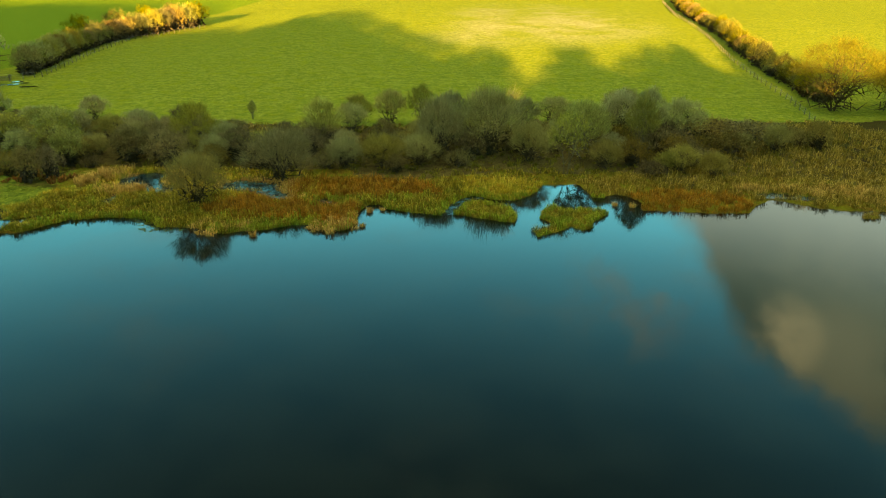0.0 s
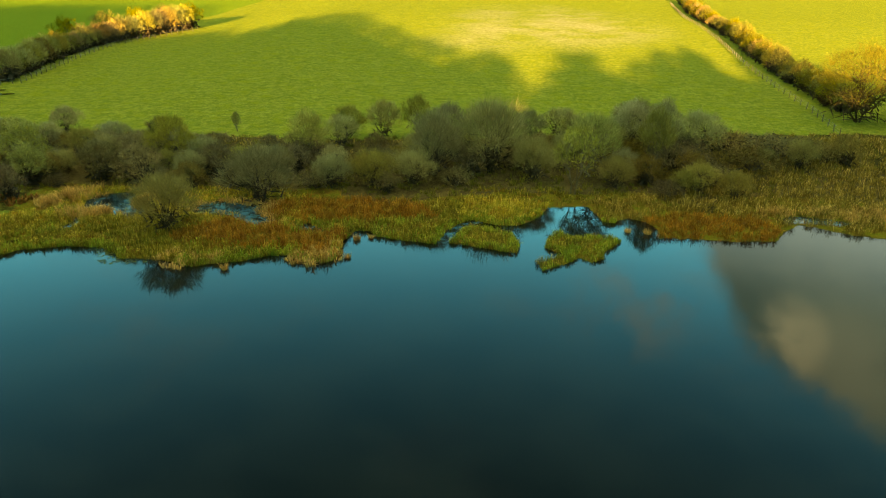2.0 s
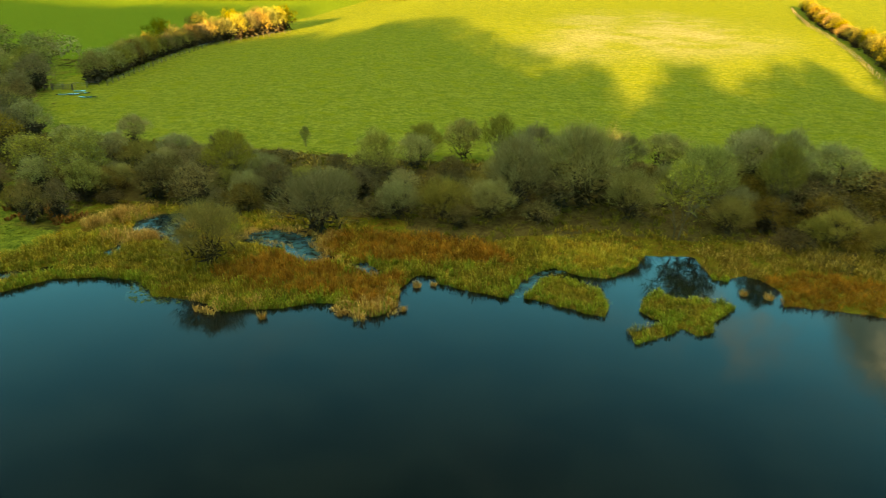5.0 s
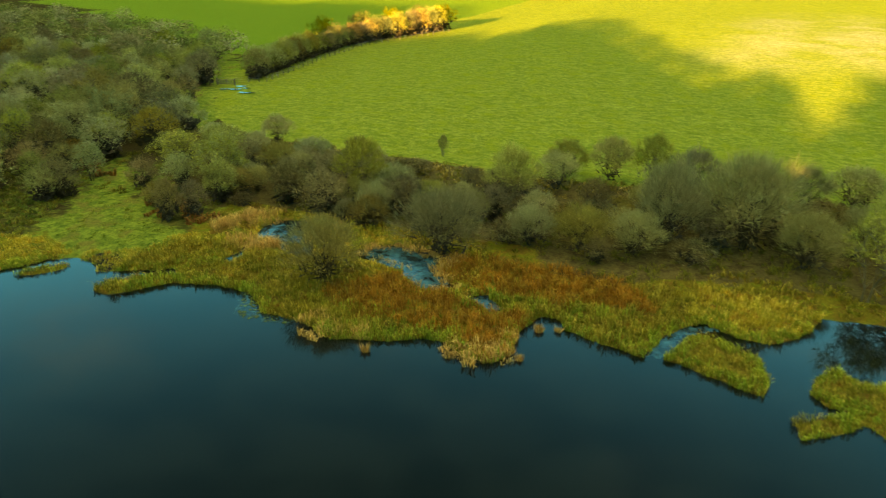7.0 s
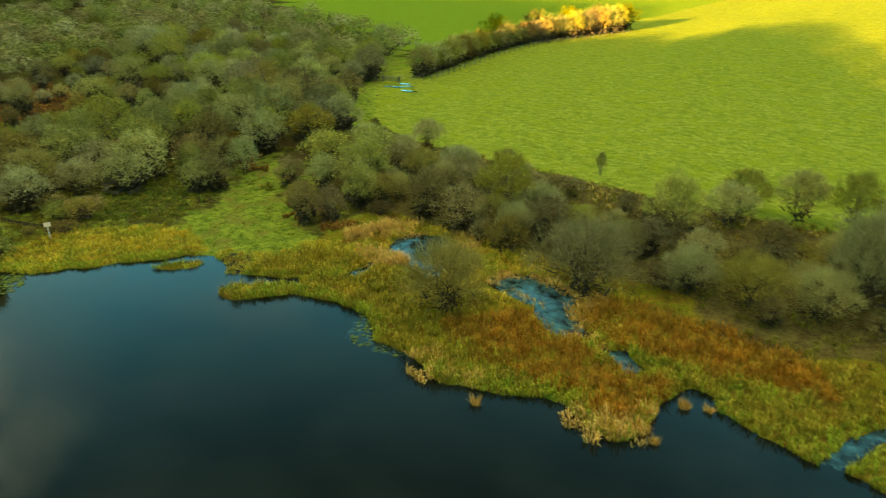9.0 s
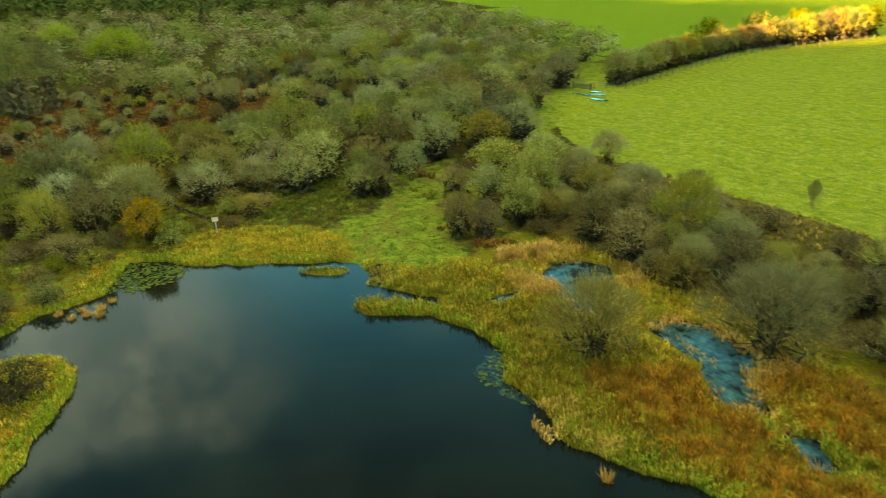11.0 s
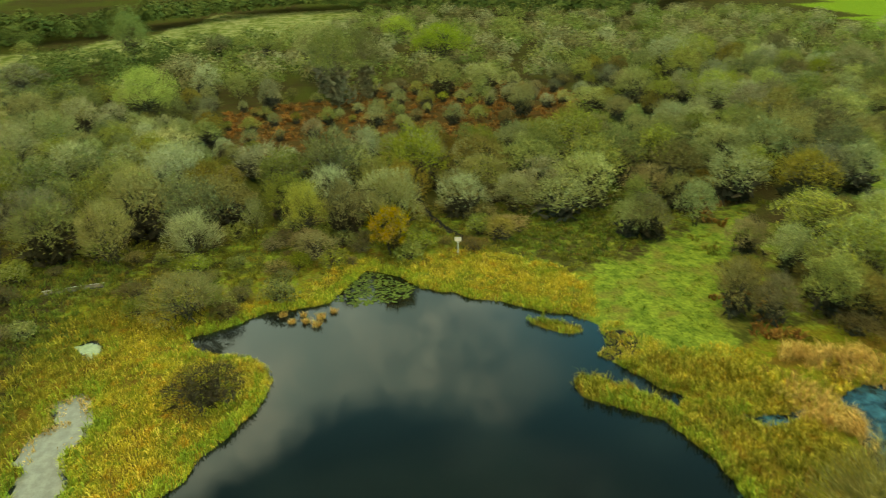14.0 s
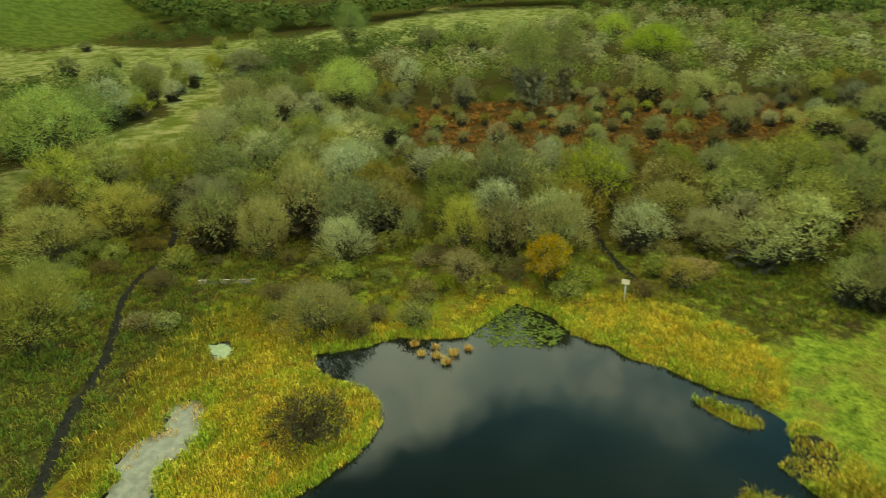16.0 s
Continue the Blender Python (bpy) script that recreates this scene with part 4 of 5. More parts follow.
WOOD_GREEN = [(-147, 36.7, 6.1, 4.3), (-78.6, 27.4, 7.0, 4.5), (-76.4, 42.6, 4.1, 2.8), (-128.1, 79, 6.1, 4.5), (-80.6, 80.5, 6.5, 8.9), (-84.9, 90.6, 6.2, 6.2), (-76.7, 98.5, 4.8, 5.8),
              (-67.9, 86.4, 4.8, 4.5), (-90.6, 127.8, 3.6, 4.7), (-104, 57.2, 4.2, 3.6), (-71.8, 81.5, 4.4, 4.0)]
WOOD_THORNS = [(-97.1, 71.3, 4.6, 6.0), (-100.8, 80.1, 4.2, 7.1), (-84.4, 74.2, 5.6, 8.6), (-73.6, 74.2, 4.3, 8.0), (-66.9, 78.8, 3.9, 3.6), (-121.5, 160, 7, 6), (-120.7, 174, 6, 6), (-108, 155, 5.6, 6),
               (-104, 147, 5, 5), (-112, 165, 5.2, 6), (-98, 140, 4.6, 5), (-131.5, -15.7, 4.5, 7), (-124, 8.1, 5, 8.2)]
WOOD_FAR_THORNS = [(-219.8, 25.5, 6.3, 8), (-216.7, 32.8, 6.3, 7.1), (-214.2, 39.1, 6, 7.1), (-155.8, -35.5, 6.6, 8.3), (-219.4, -79.5, 3.1, 5.1), (-158.6, -7.7, 4.3, 7.1), (-154.8, -18.5, 5.5, 4.7)]
WOOD_BROWN = [(-73.4, 51.6, 6.2, 4.2), (-65.8, 80.2, 4.6, 3.8), (-71.2, 67.8, 1.6, 4.5)]
WOOD_BIRCH = [(-137.4, 54.5, 14.6, 9.2), (-143.1, 60.2, 13.4, 7.5), (-174.2, 51.4, 12, 10.3), (-150, 53, 12, 8)]
for x, y, h, w in ((-98.5, -9, 11, 15), (-118, -16, 8, 10), (-136, 21.8, 9.3, 10.8), (-190, 83.5, 9.4, 16), (-226, 1, 13, 11), (-238, 79, 8.3, 10.8)):
    plant("great", x, y, h, w, label="wide pale-green willow among the scrub")
WOOD = "bushes and trees of the wood"
for kind, rows in (("sallow", WOOD_SALLOWS), ("wood_sallow", WOOD_FAR_SALLOWS), ("wood_willow", WOOD_WILLOWS), ("wood_leafy", WOOD_GREEN), ("wood_thorn", WOOD_THORNS + WOOD_FAR_THORNS), ("wood_brown", WOOD_BROWN), ("birch", WOOD_BIRCH)):
    for r in rows:
        plant(kind, *r, group=WOOD)


def free_for(x, y, gap):
    return all((x - a) ** 2 + (y - b) ** 2 > (gap + 0.22 * c) ** 2 for a, b, c in USED)


rng = np.random.default_rng(17)


def at(f, x, y):
    return float(f(np.array([x]), np.array([y]))[0])


def wild(x, y):
    """Whether scrub may grow here."""
    if y > field_edge(x) - (4 if x > -65 else 1.5):
        return False
    for poly, m in ((CLEARING, -1.0), (MEADOW, -2.0), (GLADE, -1.0), (WESTBANK, 0.0), ([(-97, 150), (-84, 132), (-70, 112), (-63, 104), (-74, 108), (-92, 134)], 0)):
        if at(lambda a, b: inside(poly, a, b), x, y) > m:
            return False
    return at(track(TRACK_WOOD, 1.8), x, y) < 0 and at(track(TRACK_WEST, 1.8), x, y) < 0


count = 0
for _ in range(16000):
    if count > 320:
        break
    x, y = rng.uniform(-150, -69), rng.uniform(-20, 150)
    if x > -74 and y < 64 or not free_for(x, y, 2.9) or not wild(x, y):
        continue
    fern = at(lambda a, b: inside(BRACKEN, a, b), x, y)
    if fern > -2 and rng.random() < 0.80:
        continue
    kind = rng.choice(["wood_sallow", "wood_thorn", "wood_willow", "wood_leafy", "wood_brown"], p=[0.12, 0.30, 0.06, 0.44, 0.08] if y < 24 else [0.30, 0.27, 0.18, 0.14, 0.11] if y < 62 else [0.16, 0.28, 0.12, 0.12, 0.32])
    h = rng.uniform(3.8, 6.4) + 2.4 * rng.random() ** 3
    if x < -92 and fern > -18:
        h = min(h, rng.uniform(1.3, 3.6) + 0.14 * max(0.0, -fern))       # the scrub stays low before the bracken
    plant(kind, x, y, h, h * rng.uniform(0.95, 1.25), group=WOOD)
    count += 1
count = 0
for _ in range(4000):
    if count > 84:
        break
    x, y = rng.uniform(-62, 58), rng.uniform(86, 104)
    if not wild(x, y) or (2 < x < 23 and y < 91.5) or (x > 36 and y < 96) or not free_for(x, y, 0.9):
        continue
    kind = rng.choice(["bramble", "brown", "hawthorn", "willow"], p=[0.40, 0.32, 0.18, 0.10])
    h = rng.uniform(1.4, 2.4) if kind == "bramble" else rng.uniform(2.4, 4.2)
    plant(kind, x, y, h, h * (2.0 if kind == "bramble" else 1.1), group=BELT)
    count += 1

count = 0
for _ in range(1500):
    if count > 80:
        break
    x, y = rng.uniform(-80, -58), rng.uniform(10, 66)
    if at(dry, x, y) < 1.5 or at(track(TRACK_WOOD, 1.2), x, y) > 0 or at(track(TRACK_WEST, 1.5), x, y) > 0 or not free_for(x, y, 0.7) or abs(x + 65) < 5 and 23 < y < 33 or x > -67 and 50 < y < 66:
        continue
    h = rng.uniform(0.7, 1.6)
    plant("weed" if rng.random() < 0.6 else "bramble", x, y, h, h * rng.uniform(1.7, 2.4), group="low bushes on the bank")
    count += 1

# brown undergrowth at the foot of the wood
count = 0
for _ in range(4000):
    if count > 44:
        break
    x, y = rng.uniform(-100, -68), rng.uniform(14, 104)
    if not wild(x, y) or at(dry, x, y) < 4 or not free_for(x, y, 0.75) or x > -72 and 22 < y < 34:
        continue
    h = rng.uniform(1.6, 2.8)
    plant("wood_brown", x, y, h, h * rng.uniform(1.3, 1.8), group=WOOD, label="low brown thorn scrub at the foot of the wood")
    count += 1

# hedgerows
HEDGE_WEST = [(-87, 149), (-89, 159), (-92, 179), (-93, 204), (-88, 223), (-83, 240)]
HEDGE_EAST = [(63.5, 118), (65.5, 128), (67, 144), (71, 172), (79, 214), (86, 267), (101, 336)]


def along(points, step):
    out, carry = [], 0.0
    for (ax, ay), (bx, by) in zip(points, points[1:]):
        n = math.hypot(bx - ax, by - ay)
        k = carry
        while k < n:
            out.append((ax + (bx - ax) * k / n, ay + (by - ay) * k / n))
            k += step
        carry = k - n
    return out


for x, y in along(HEDGE_WEST, 2.9):
    h = 5.3 + 2.2 * smooth(205, 232, y) + rng.uniform(-0.6, 1.0)
    plant("wood_brown" if rng.random() < 0.4 else "wood_thorn", x - 1.6 + rng.uniform(-0.5, 0.5), y, h, 5.6, group="hedgerow shrubs", label="thorn shrub of a dense brown hedgerow")
for x, y in ((-97, 212), (-94, 226), (-90, 236), (-100, 196), (-85, 246)):
    plant("hedge", x, y, 7.5, 8.5, group="hedgerow shrubs", label="taller sunlit sallow in the hedgerow")
for x, y in along(HEDGE_EAST[1:], 4.0):
    h = rng.uniform(3.6, 6.0)
    plant("hedge" if rng.random() < 0.85 else "wood_brown", x + 2.2 + rng.uniform(-0.6, 0.8), y, h, 5.2, group="hedgerow shrubs", label="thorn shrub of a sunlit hedgerow")


def stack(name, label, category, x, y, h, w, material, seed, per=400, size=0.23):
    """Many far plants in one mesh: crowns of small twig clumps on a short stem."""
    g = np.random.default_rng(seed)
    n = len(x)
    z = height(x, y)[0]
    a, e, r = g.uniform(0, 2 * math.pi, (n, per)), g.uniform(-0.15, 1, (n, per)), g.uniform(0.55, 1.0, (n, per))
    lump = 1 + 0.22 * np.sin(3 * a + g.uniform(0, 6, (n, 1))) + 0.16 * np.sin(5 * a + 7 * e)
    c = np.sqrt(np.clip(1 - e ** 2, 0.08, 1)) * r * lump
    o = np.stack([x[:, None] + np.cos(a) * c * w[:, None] / 2, y[:, None] + np.sin(a) * c * w[:, None] / 2, z[:, None] + h[:, None] * (0.42 + 0.56 * e * r)], -1).reshape(-1, 3)
    mid = np.repeat(np.stack([x, y, z + 0.3 * h], 1), per, 0)
    out = o - mid
    out /= np.linalg.norm(out, axis=1, keepdims=True)
    out = out + g.normal(0, 0.32, o.shape)
    d = np.cross(out, g.normal(0, 1, o.shape))
    d /= np.linalg.norm(d, axis=1, keepdims=True)
    s = np.cross(out, d)
    s /= np.linalg.norm(s, axis=1, keepdims=True)
    k = size * g.uniform(0.6, 1.5, (len(o), 1)) * np.repeat(w / 5, per)[:, None] ** 0.5
    v = np.stack([o - s * k * 0.6, o + s * k * 0.6, o + d * k * 1.4], 1).reshape(-1, 3)
    return tagged(new(name, mesh_of(name, v, np.arange(len(v)).reshape(-1, 3), material)), label, category, kind="stuff")


def scatter(n, x0, x1, y0, y1, gap, seed, keep):
    g = np.random.default_rng(seed)
    got = []
    for _ in range(n):
        x, y = g.uniform(x0, x1), g.uniform(y0, y1)
        if keep(x, y) and all((x - a) ** 2 + (y - b) ** 2 > gap * gap for a, b in got):
            got.append((x, y))
    return np.array(got)


def far_wild(x, y):
    if -150 < x < -60 and -20 < y < 150 or x > -62 and y > -25:
        return False
    return math.hypot(x, y - 50) < 300 and free_for(x, y, 2.4) and wild(x, y)


p = scatter(2600, -300, -75, -80, 215, 4.9, 3, far_wild)
# bushes south and far west: dark green, with some shade put into the colour
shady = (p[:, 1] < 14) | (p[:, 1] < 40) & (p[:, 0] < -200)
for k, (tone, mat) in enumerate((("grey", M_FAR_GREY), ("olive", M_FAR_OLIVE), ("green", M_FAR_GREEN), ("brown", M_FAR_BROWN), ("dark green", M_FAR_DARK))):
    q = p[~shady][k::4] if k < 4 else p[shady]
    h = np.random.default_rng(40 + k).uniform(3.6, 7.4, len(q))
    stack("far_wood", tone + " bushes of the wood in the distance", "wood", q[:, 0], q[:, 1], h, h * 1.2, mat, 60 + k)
p = scatter(260, -240, -84, -70, 20, 7.5, 9, lambda x, y: at(lambda a, b: inside(MEADOW, a, b), x, y) > 0 and fbm(np.array([x * 0.03]), np.array([y * 0.03]), 3)[0] > 0.46 and free_for(x, y, 3))
for x, y in p[:16]:
    h = rng.uniform(3.0, 6.5)
    plant(rng.choice(["wood_leafy", "wood_thorn", "wood_sallow"]), x, y, h, h * rng.uniform(1.0, 1.3), group="bushes on the rough meadow")
# trees on the hill behind, which shade the pond
hx = np.arange(-230, 190, 2.2)
hy = crest_line(hx) + 2 + 4 * np.sin(hx * 0.7)
thin = airy(hx) > 0.1
hh = 2.7 + 2.4 * (value_noise(hx * 0.8, hx * 0, 4) - 0.5)
stack("hill_wood", "belt of bare trees on the hill above the pond", "wood", hx[~thin], hy[~thin], hh[~thin], np.full((~thin).sum(), 3.2), M_TWIG_OLIVE, 12, 200, 0.8)
tall = hh[thin] + 1.0 * airy(hx[thin]) + 1.6 * (value_noise(hx[thin] * 0.6, hx[thin] * 0, 8) - 0.5)
stack("hill_wood", "belt of tall thin trees on the hill above the pond", "wood", hx[thin], hy[thin], tall, np.full(thin.sum(), 3.2), M_TWIG_OLIVE, 13, 190, 0.8)
# far hedges and woods beyond the fields
far = np.array([(x, 372 + 0.25 * (x + 100) + 6 * math.sin(x * 0.05)) for x in np.arange(-330, -70, 6.0)])
stack("far_hedge", "dark hedge beyond the far field", "hedge", far[:, 0], far[:, 1], np.full(len(far), 4.0), np.full(len(far), 7.0), M_FAR_BROWN, 14, 200, 0.6)
edge = np.array([(-300 - 30 * math.sin(y * 0.03) - k * 9, y + 4 * k) for y in np.arange(-190, 330, 8.0) for k in range(3)])
eh = np.random.default_rng(8).uniform(7, 12, len(edge))
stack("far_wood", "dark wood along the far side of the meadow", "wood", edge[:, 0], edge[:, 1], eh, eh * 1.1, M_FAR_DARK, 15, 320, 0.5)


# ------------------------------------------------------------------ reeds, sedge and rough grass
def blades(name, label, category, outline, material, density, low, high, seed, width=0.055, lean=0.75, where=None, fuzz=1.2, patch=0.0):
    """A stand of bending blades in tussocks, inside an outline, on dry or marshy ground."""
    g = np.random.default_rng(seed)
    q = np.array(outline, float)
    x0, y0, x1, y1 = *q.min(0), *q.max(0)
    each = 15
    n = int((x1 - x0) * (y1 - y0) * density * 1.6 / each)
    cx, cy = g.uniform(x0, x1, n), g.uniform(y0, y1, n)
    k = inside(outline, cx, cy) + fuzz * (fbm(cx * 0.5, cy * 0.5, seed) - 0.5) * 2 > 0
    if patch:
        k &= fbm(cx * 0.22, cy * 0.22, seed + 1) > patch
    cx, cy = cx[k], cy[k]
    n = len(cx)
    big = g.uniform(0.6, 1.35, n) * (0.55 + 0.9 * fbm(cx * 0.6, cy * 0.6, seed + 2))
    a, r = g.uniform(0, 2 * math.pi, (n, each)), np.sqrt(g.uniform(0, 1, (n, each)))
    spread = (0.24 + 0.12 * big)[:, None]
    x, y = (cx[:, None] + np.cos(a) * r * spread).ravel(), (cy[:, None] + np.sin(a) * r * spread).ravel()
    size = np.repeat(big, each)
    a, r = a.ravel() + g.normal(0, 0.5, n * each), r.ravel()
    z, d = height(x, y)
    k = (d > -0.12) if where is None else where(x, y, d)
    x, y, z, a, r, size = x[k], y[k], np.maximum(z[k], -0.05), a[k], r[k], size[k]
    n = len(x)
    if not n:
        return None
    h = g.uniform(low, high, n) * size * (1.05 - 0.45 * r)
    push = lean * (0.25 + 0.9 * r) * g.uniform(0.6, 1.3, n)
    dx, dy = np.cos(a) * push, np.sin(a) * push
    b = a + math.pi / 2 + g.normal(0, 0.7, n)
    wd = width * g.uniform(0.6, 1.3, n)
    sx, sy = np.cos(b) * wd * 0.5, np.sin(b) * wd * 0.5
    P = lambda u, v, w: np.stack([u, v, w], 1)
    v = np.stack([P(x - sx, y - sy, z), P(x + sx, y + sy, z),
                  P(x - sx + dx * h * 0.30, y - sy + dy * h * 0.30, z + h * 0.66), P(x + sx + dx * h * 0.30, y + sy + dy * h * 0.30, z + h * 0.66),
                  P(x + dx * h, y + dy * h, z + h * (0.98 - 0.28 * r))], 1).reshape(-1, 3)
    i = np.arange(n)[:, None] * 5
    f = np.concatenate([i + [0, 1, 3], i + [0, 3, 2], i + [2, 3, 4]])
    return tagged(new(name, mesh_of(name, v, f, material)), label, category, kind="stuff")


def edge_of(lo, hi):
    return lambda x, y, d: (d > lo) & (d < hi) & ~((np.abs(x + 49.5) < 3.2) & (np.abs(y - 70) < 2.2))


BEDS = [
    ("rust-brown reeds bent over in the marsh", M_REED_RUST, 34, 0.7, 1.5, [(-27, 71.5), (-23.5, 78), (-20, 78), (-16, 75.5), (-12, 74), (-9.3, 74.5), (-8.6, 68), (-10.5, 66), (-15, 69.5), (-21, 69.5)]),
    ("olive and green reeds along the bank", M_REED_OLIVE, 34, 0.6, 1.2, [(-47, 64), (-33, 68), (-26, 65), (-14, 67.5), (-15, 69.5), (-21, 69.5), (-27, 71.5), (-25, 78), (-33, 78), (-37, 77), (-43, 77), (-47, 72)]),
    ("rust-orange reed bed behind the pond bay", M_REED_RUST, 36, 0.8, 1.5, [(-20.6, 78.5), (-19, 82.5), (-10, 83.5), (-3, 82), (0, 79.5), (-6, 77.2), (-12, 77), (-17, 77)]),
    ("olive reeds on the pond bank", M_REED_OLIVE, 36, 0.7, 1.3, [(-16.5, 77), (-12, 77), (-6, 77.2), (0, 79.5), (-3, 82.5), (3, 83.5), (4, 80), (1, 76), (-0.4, 72), (-7, 73), (-9.4, 75), (-13, 75)]),
    ("pale gold reeds fringing the inlet", M_REED_GOLD, 34, 0.7, 1.3, [(2, 79), (3, 84), (12.4, 84.5), (11.4, 81), (8, 77), (4, 78)]),
    ("olive sedge tussocks on a small island", M_REED_OLIVE, 52, 0.4, 0.8, [(0.5, 72), (8.6, 69), (9, 73), (5, 78.5), (2, 77.5)]),
    ("olive sedge tussocks on a ragged island", M_REED_OLIVE, 52, 0.4, 0.8, [(8.5, 66), (19.5, 68), (19.5, 75.5), (12, 77), (10, 73)]),
    ("rust-olive reeds of the far bank", M_REED_RUST, 30, 0.6, 1.2, [(23, 74.5), (22, 80), (27, 81.5), (34, 80.5), (37, 78.5), (35, 74.2), (29, 74)]),
    ("dull straw-coloured reed swamp", M_REED_DULL, 20, 0.7, 1.4, [(17, 85), (18, 79), (23, 75), (22, 80), (27, 81.5), (34, 80.5), (37, 78.2), (44, 77), (62, 74), (76, 90), (64, 112), (47, 106), (36, 94), (26, 87)]),
    ("straw reeds behind a swampy pool", M_REED_STRAW, 22, 0.7, 1.3, [(36, 81.5), (38, 84), (46, 84), (56, 82), (62, 78), (52, 77.5), (47, 80), (43, 82), (38.6, 82)]),
    ("golden sedge on a narrow spit", M_REED_GOLD, 70, 0.3, 0.55, [(-52, 71), (-47, 64), (-36, 68.5), (-36, 76), (-40, 79), (-46, 77), (-47, 73)]),
    ("golden reed bed beside the clearing", M_REED_GOLD, 72, 0.3, 0.55, [(-53, 69.5), (-57, 71), (-62, 69.5), (-68, 63), (-67, 55), (-61, 55), (-56, 63), (-53.5, 67)]),
    ("golden sedge along the pond's head", M_REED_GOLD, 70, 0.28, 0.5, [(-68, 55), (-69, 52), (-62, 46.5), (-61.5, 42), (-58, 42), (-59, 47), (-62, 51), (-66, 55)]),
    ("olive-gold tussock grass on the spit", M_REED_GOLD, 74, 0.3, 0.55, [(-62, 39), (-56, 40), (-53, 46), (-47, 47), (-40, 43), (-33, 31), (-38, 32), (-52, 32.4), (-55.5, 33), (-62, 34)]),
    ("olive sedge on a tiny islet", M_REED_OLIVE, 50, 0.3, 0.6, [(-56, 63), (-50, 64.5), (-49.8, 68.2), (-53, 69), (-55.5, 66)]),
    ("straw sedge on a tiny islet", M_REED_DULL, 40, 0.4, 0.8, [(46, 72.6), (51, 72.6), (51, 76), (47, 76)]),
    ("rusty gold reeds and weeds beside the ditch", M_REED_OLIVE, 34, 0.45, 0.95, [(-65, 34), (-61, 28), (-53, 27), (-42, 29), (-42, 31.5), (-56, 34), (-62, 42), (-69, 36)]),
    ("straw reeds round a pool", M_REED_STRAW, 40, 0.8, 1.5, [(-44.5, 79.2), (-44, 85.5), (-40.5, 87), (-40.2, 83)]),
    ("straw reeds round a pool", M_REED_STRAW, 40, 0.8, 1.4, [(-41.5, 76.5), (-37.5, 76.6), (-34.5, 78.2), (-37.5, 80.5), (-40.5, 79.3)]),
    ("straw reeds round a pool", M_REED_STRAW, 36, 0.8, 1.4, [(-36.5, 86.5), (-34.3, 85.5), (-34.6, 81.5), (-33.8, 81.2), (-32.2, 85), (-35, 88)]),
    ("straw reeds at the head of an orange bed", M_REED_STRAW, 36, 0.8, 1.4, [(-21.2, 79.6), (-20.6, 82.6), (-17, 82.6), (-19.4, 79.4)]),
    ("straw reeds at the water's edge", M_REED_STRAW, 30, 0.7, 1.3, [(-11.5, 66.6), (-9, 68), (-8.6, 71.5), (-10.5, 71), (-13, 68.6)]),
    ("straw reeds at the water's edge", M_REED_STRAW, 26, 0.6, 1.2, [(-26.5, 66.6), (-20.5, 65), (-20, 67.2), (-26, 68.6)]),
    ("golden weeds behind the pools", M_REED_GOLD, 38, 0.6, 1.2, [(-33.5, 78), (-32, 85.5), (-27, 86), (-24, 84.5), (-29, 80.5), (-28, 78)]),
]
for k, (label, mat, dens, lo, hi, outline) in enumerate(BEDS):
    blades("reed_bed", label, "reeds", outline, mat, dens if dens > 48 else dens * 1.3, lo * 0.9, hi * 0.88, 100 + k, 0.034 if dens > 48 else 0.038)
blades("rough_grass", "olive grass and weeds behind the inlet", "grass", [(2, 83), (4, 88), (12, 89), (22, 89), (26, 86), (19, 84), (18, 85), (12.4, 84)], M_REED_OLIVE, 20, 0.3, 0.7, 231, 0.05, 0.7, lambda x, y, d: d > 0.1, patch=0.25)
POOLSIDE = [(-43, 76.5), (-43.5, 87.5), (-30, 87.5), (-16, 86.5), (-14.5, 76), (-17, 75), (-24, 77.5), (-31, 76.5)]
blades("reed_bed", "golden weeds among the marsh pools", "reeds", POOLSIDE, M_REED_GOLD, 17, 0.4, 0.9, 234, 0.05, 0.8, lambda x, y, d: d > 0.0, patch=0.25)
blades("reed_tuft", "straw tufts leaning into the marsh pools", "reeds", POOLSIDE, M_REED_STRAW, 30, 0.4, 0.9, 235, 0.05, 0.9, edge_of(-0.9, 0.3), patch=0.53)
NORTH_BANK = [(-52, 64), (-30, 62), (0, 66), (20, 64), (20, 80), (0, 84), (-20, 78), (-48, 74)]
WEST_BANK = [(-70, 50), (-62, 44), (-64, 34), (-40, 30), (-34, 32), (-40, 46), (-52, 48), (-58, 60), (-52, 66), (-56, 72), (-70, 60)]
blades("sedge", "bright green sedge at the water's edge", "sedge", NORTH_BANK, M_SEDGE, 44, 0.4, 0.8, 201, 0.07, 0.5, edge_of(-0.1, 1.0), patch=0.42)
blades("sedge", "bright green sedge at the water's edge", "sedge", WEST_BANK, M_SEDGE, 62, 0.35, 0.65, 202, 0.06, 0.5, edge_of(-0.1, 1.0), patch=0.30)
DITCH = [(-36, 29.5), (-53, 29.5), (-53.5, 34), (-48, 35), (-36, 35)]
blades("sedge", "green weeds fringing a silty ditch", "sedge", DITCH, M_SEDGE, 40, 0.3, 0.6, 232, 0.05, 0.8, edge_of(-0.45, 0.7), patch=0.42)
blades("reed_tuft", "straw tufts standing in the ditch", "reeds", DITCH, M_REED_STRAW, 26, 0.2, 0.5, 233, 0.05, 0.8, edge_of(-0.9, 0.2), patch=0.56)
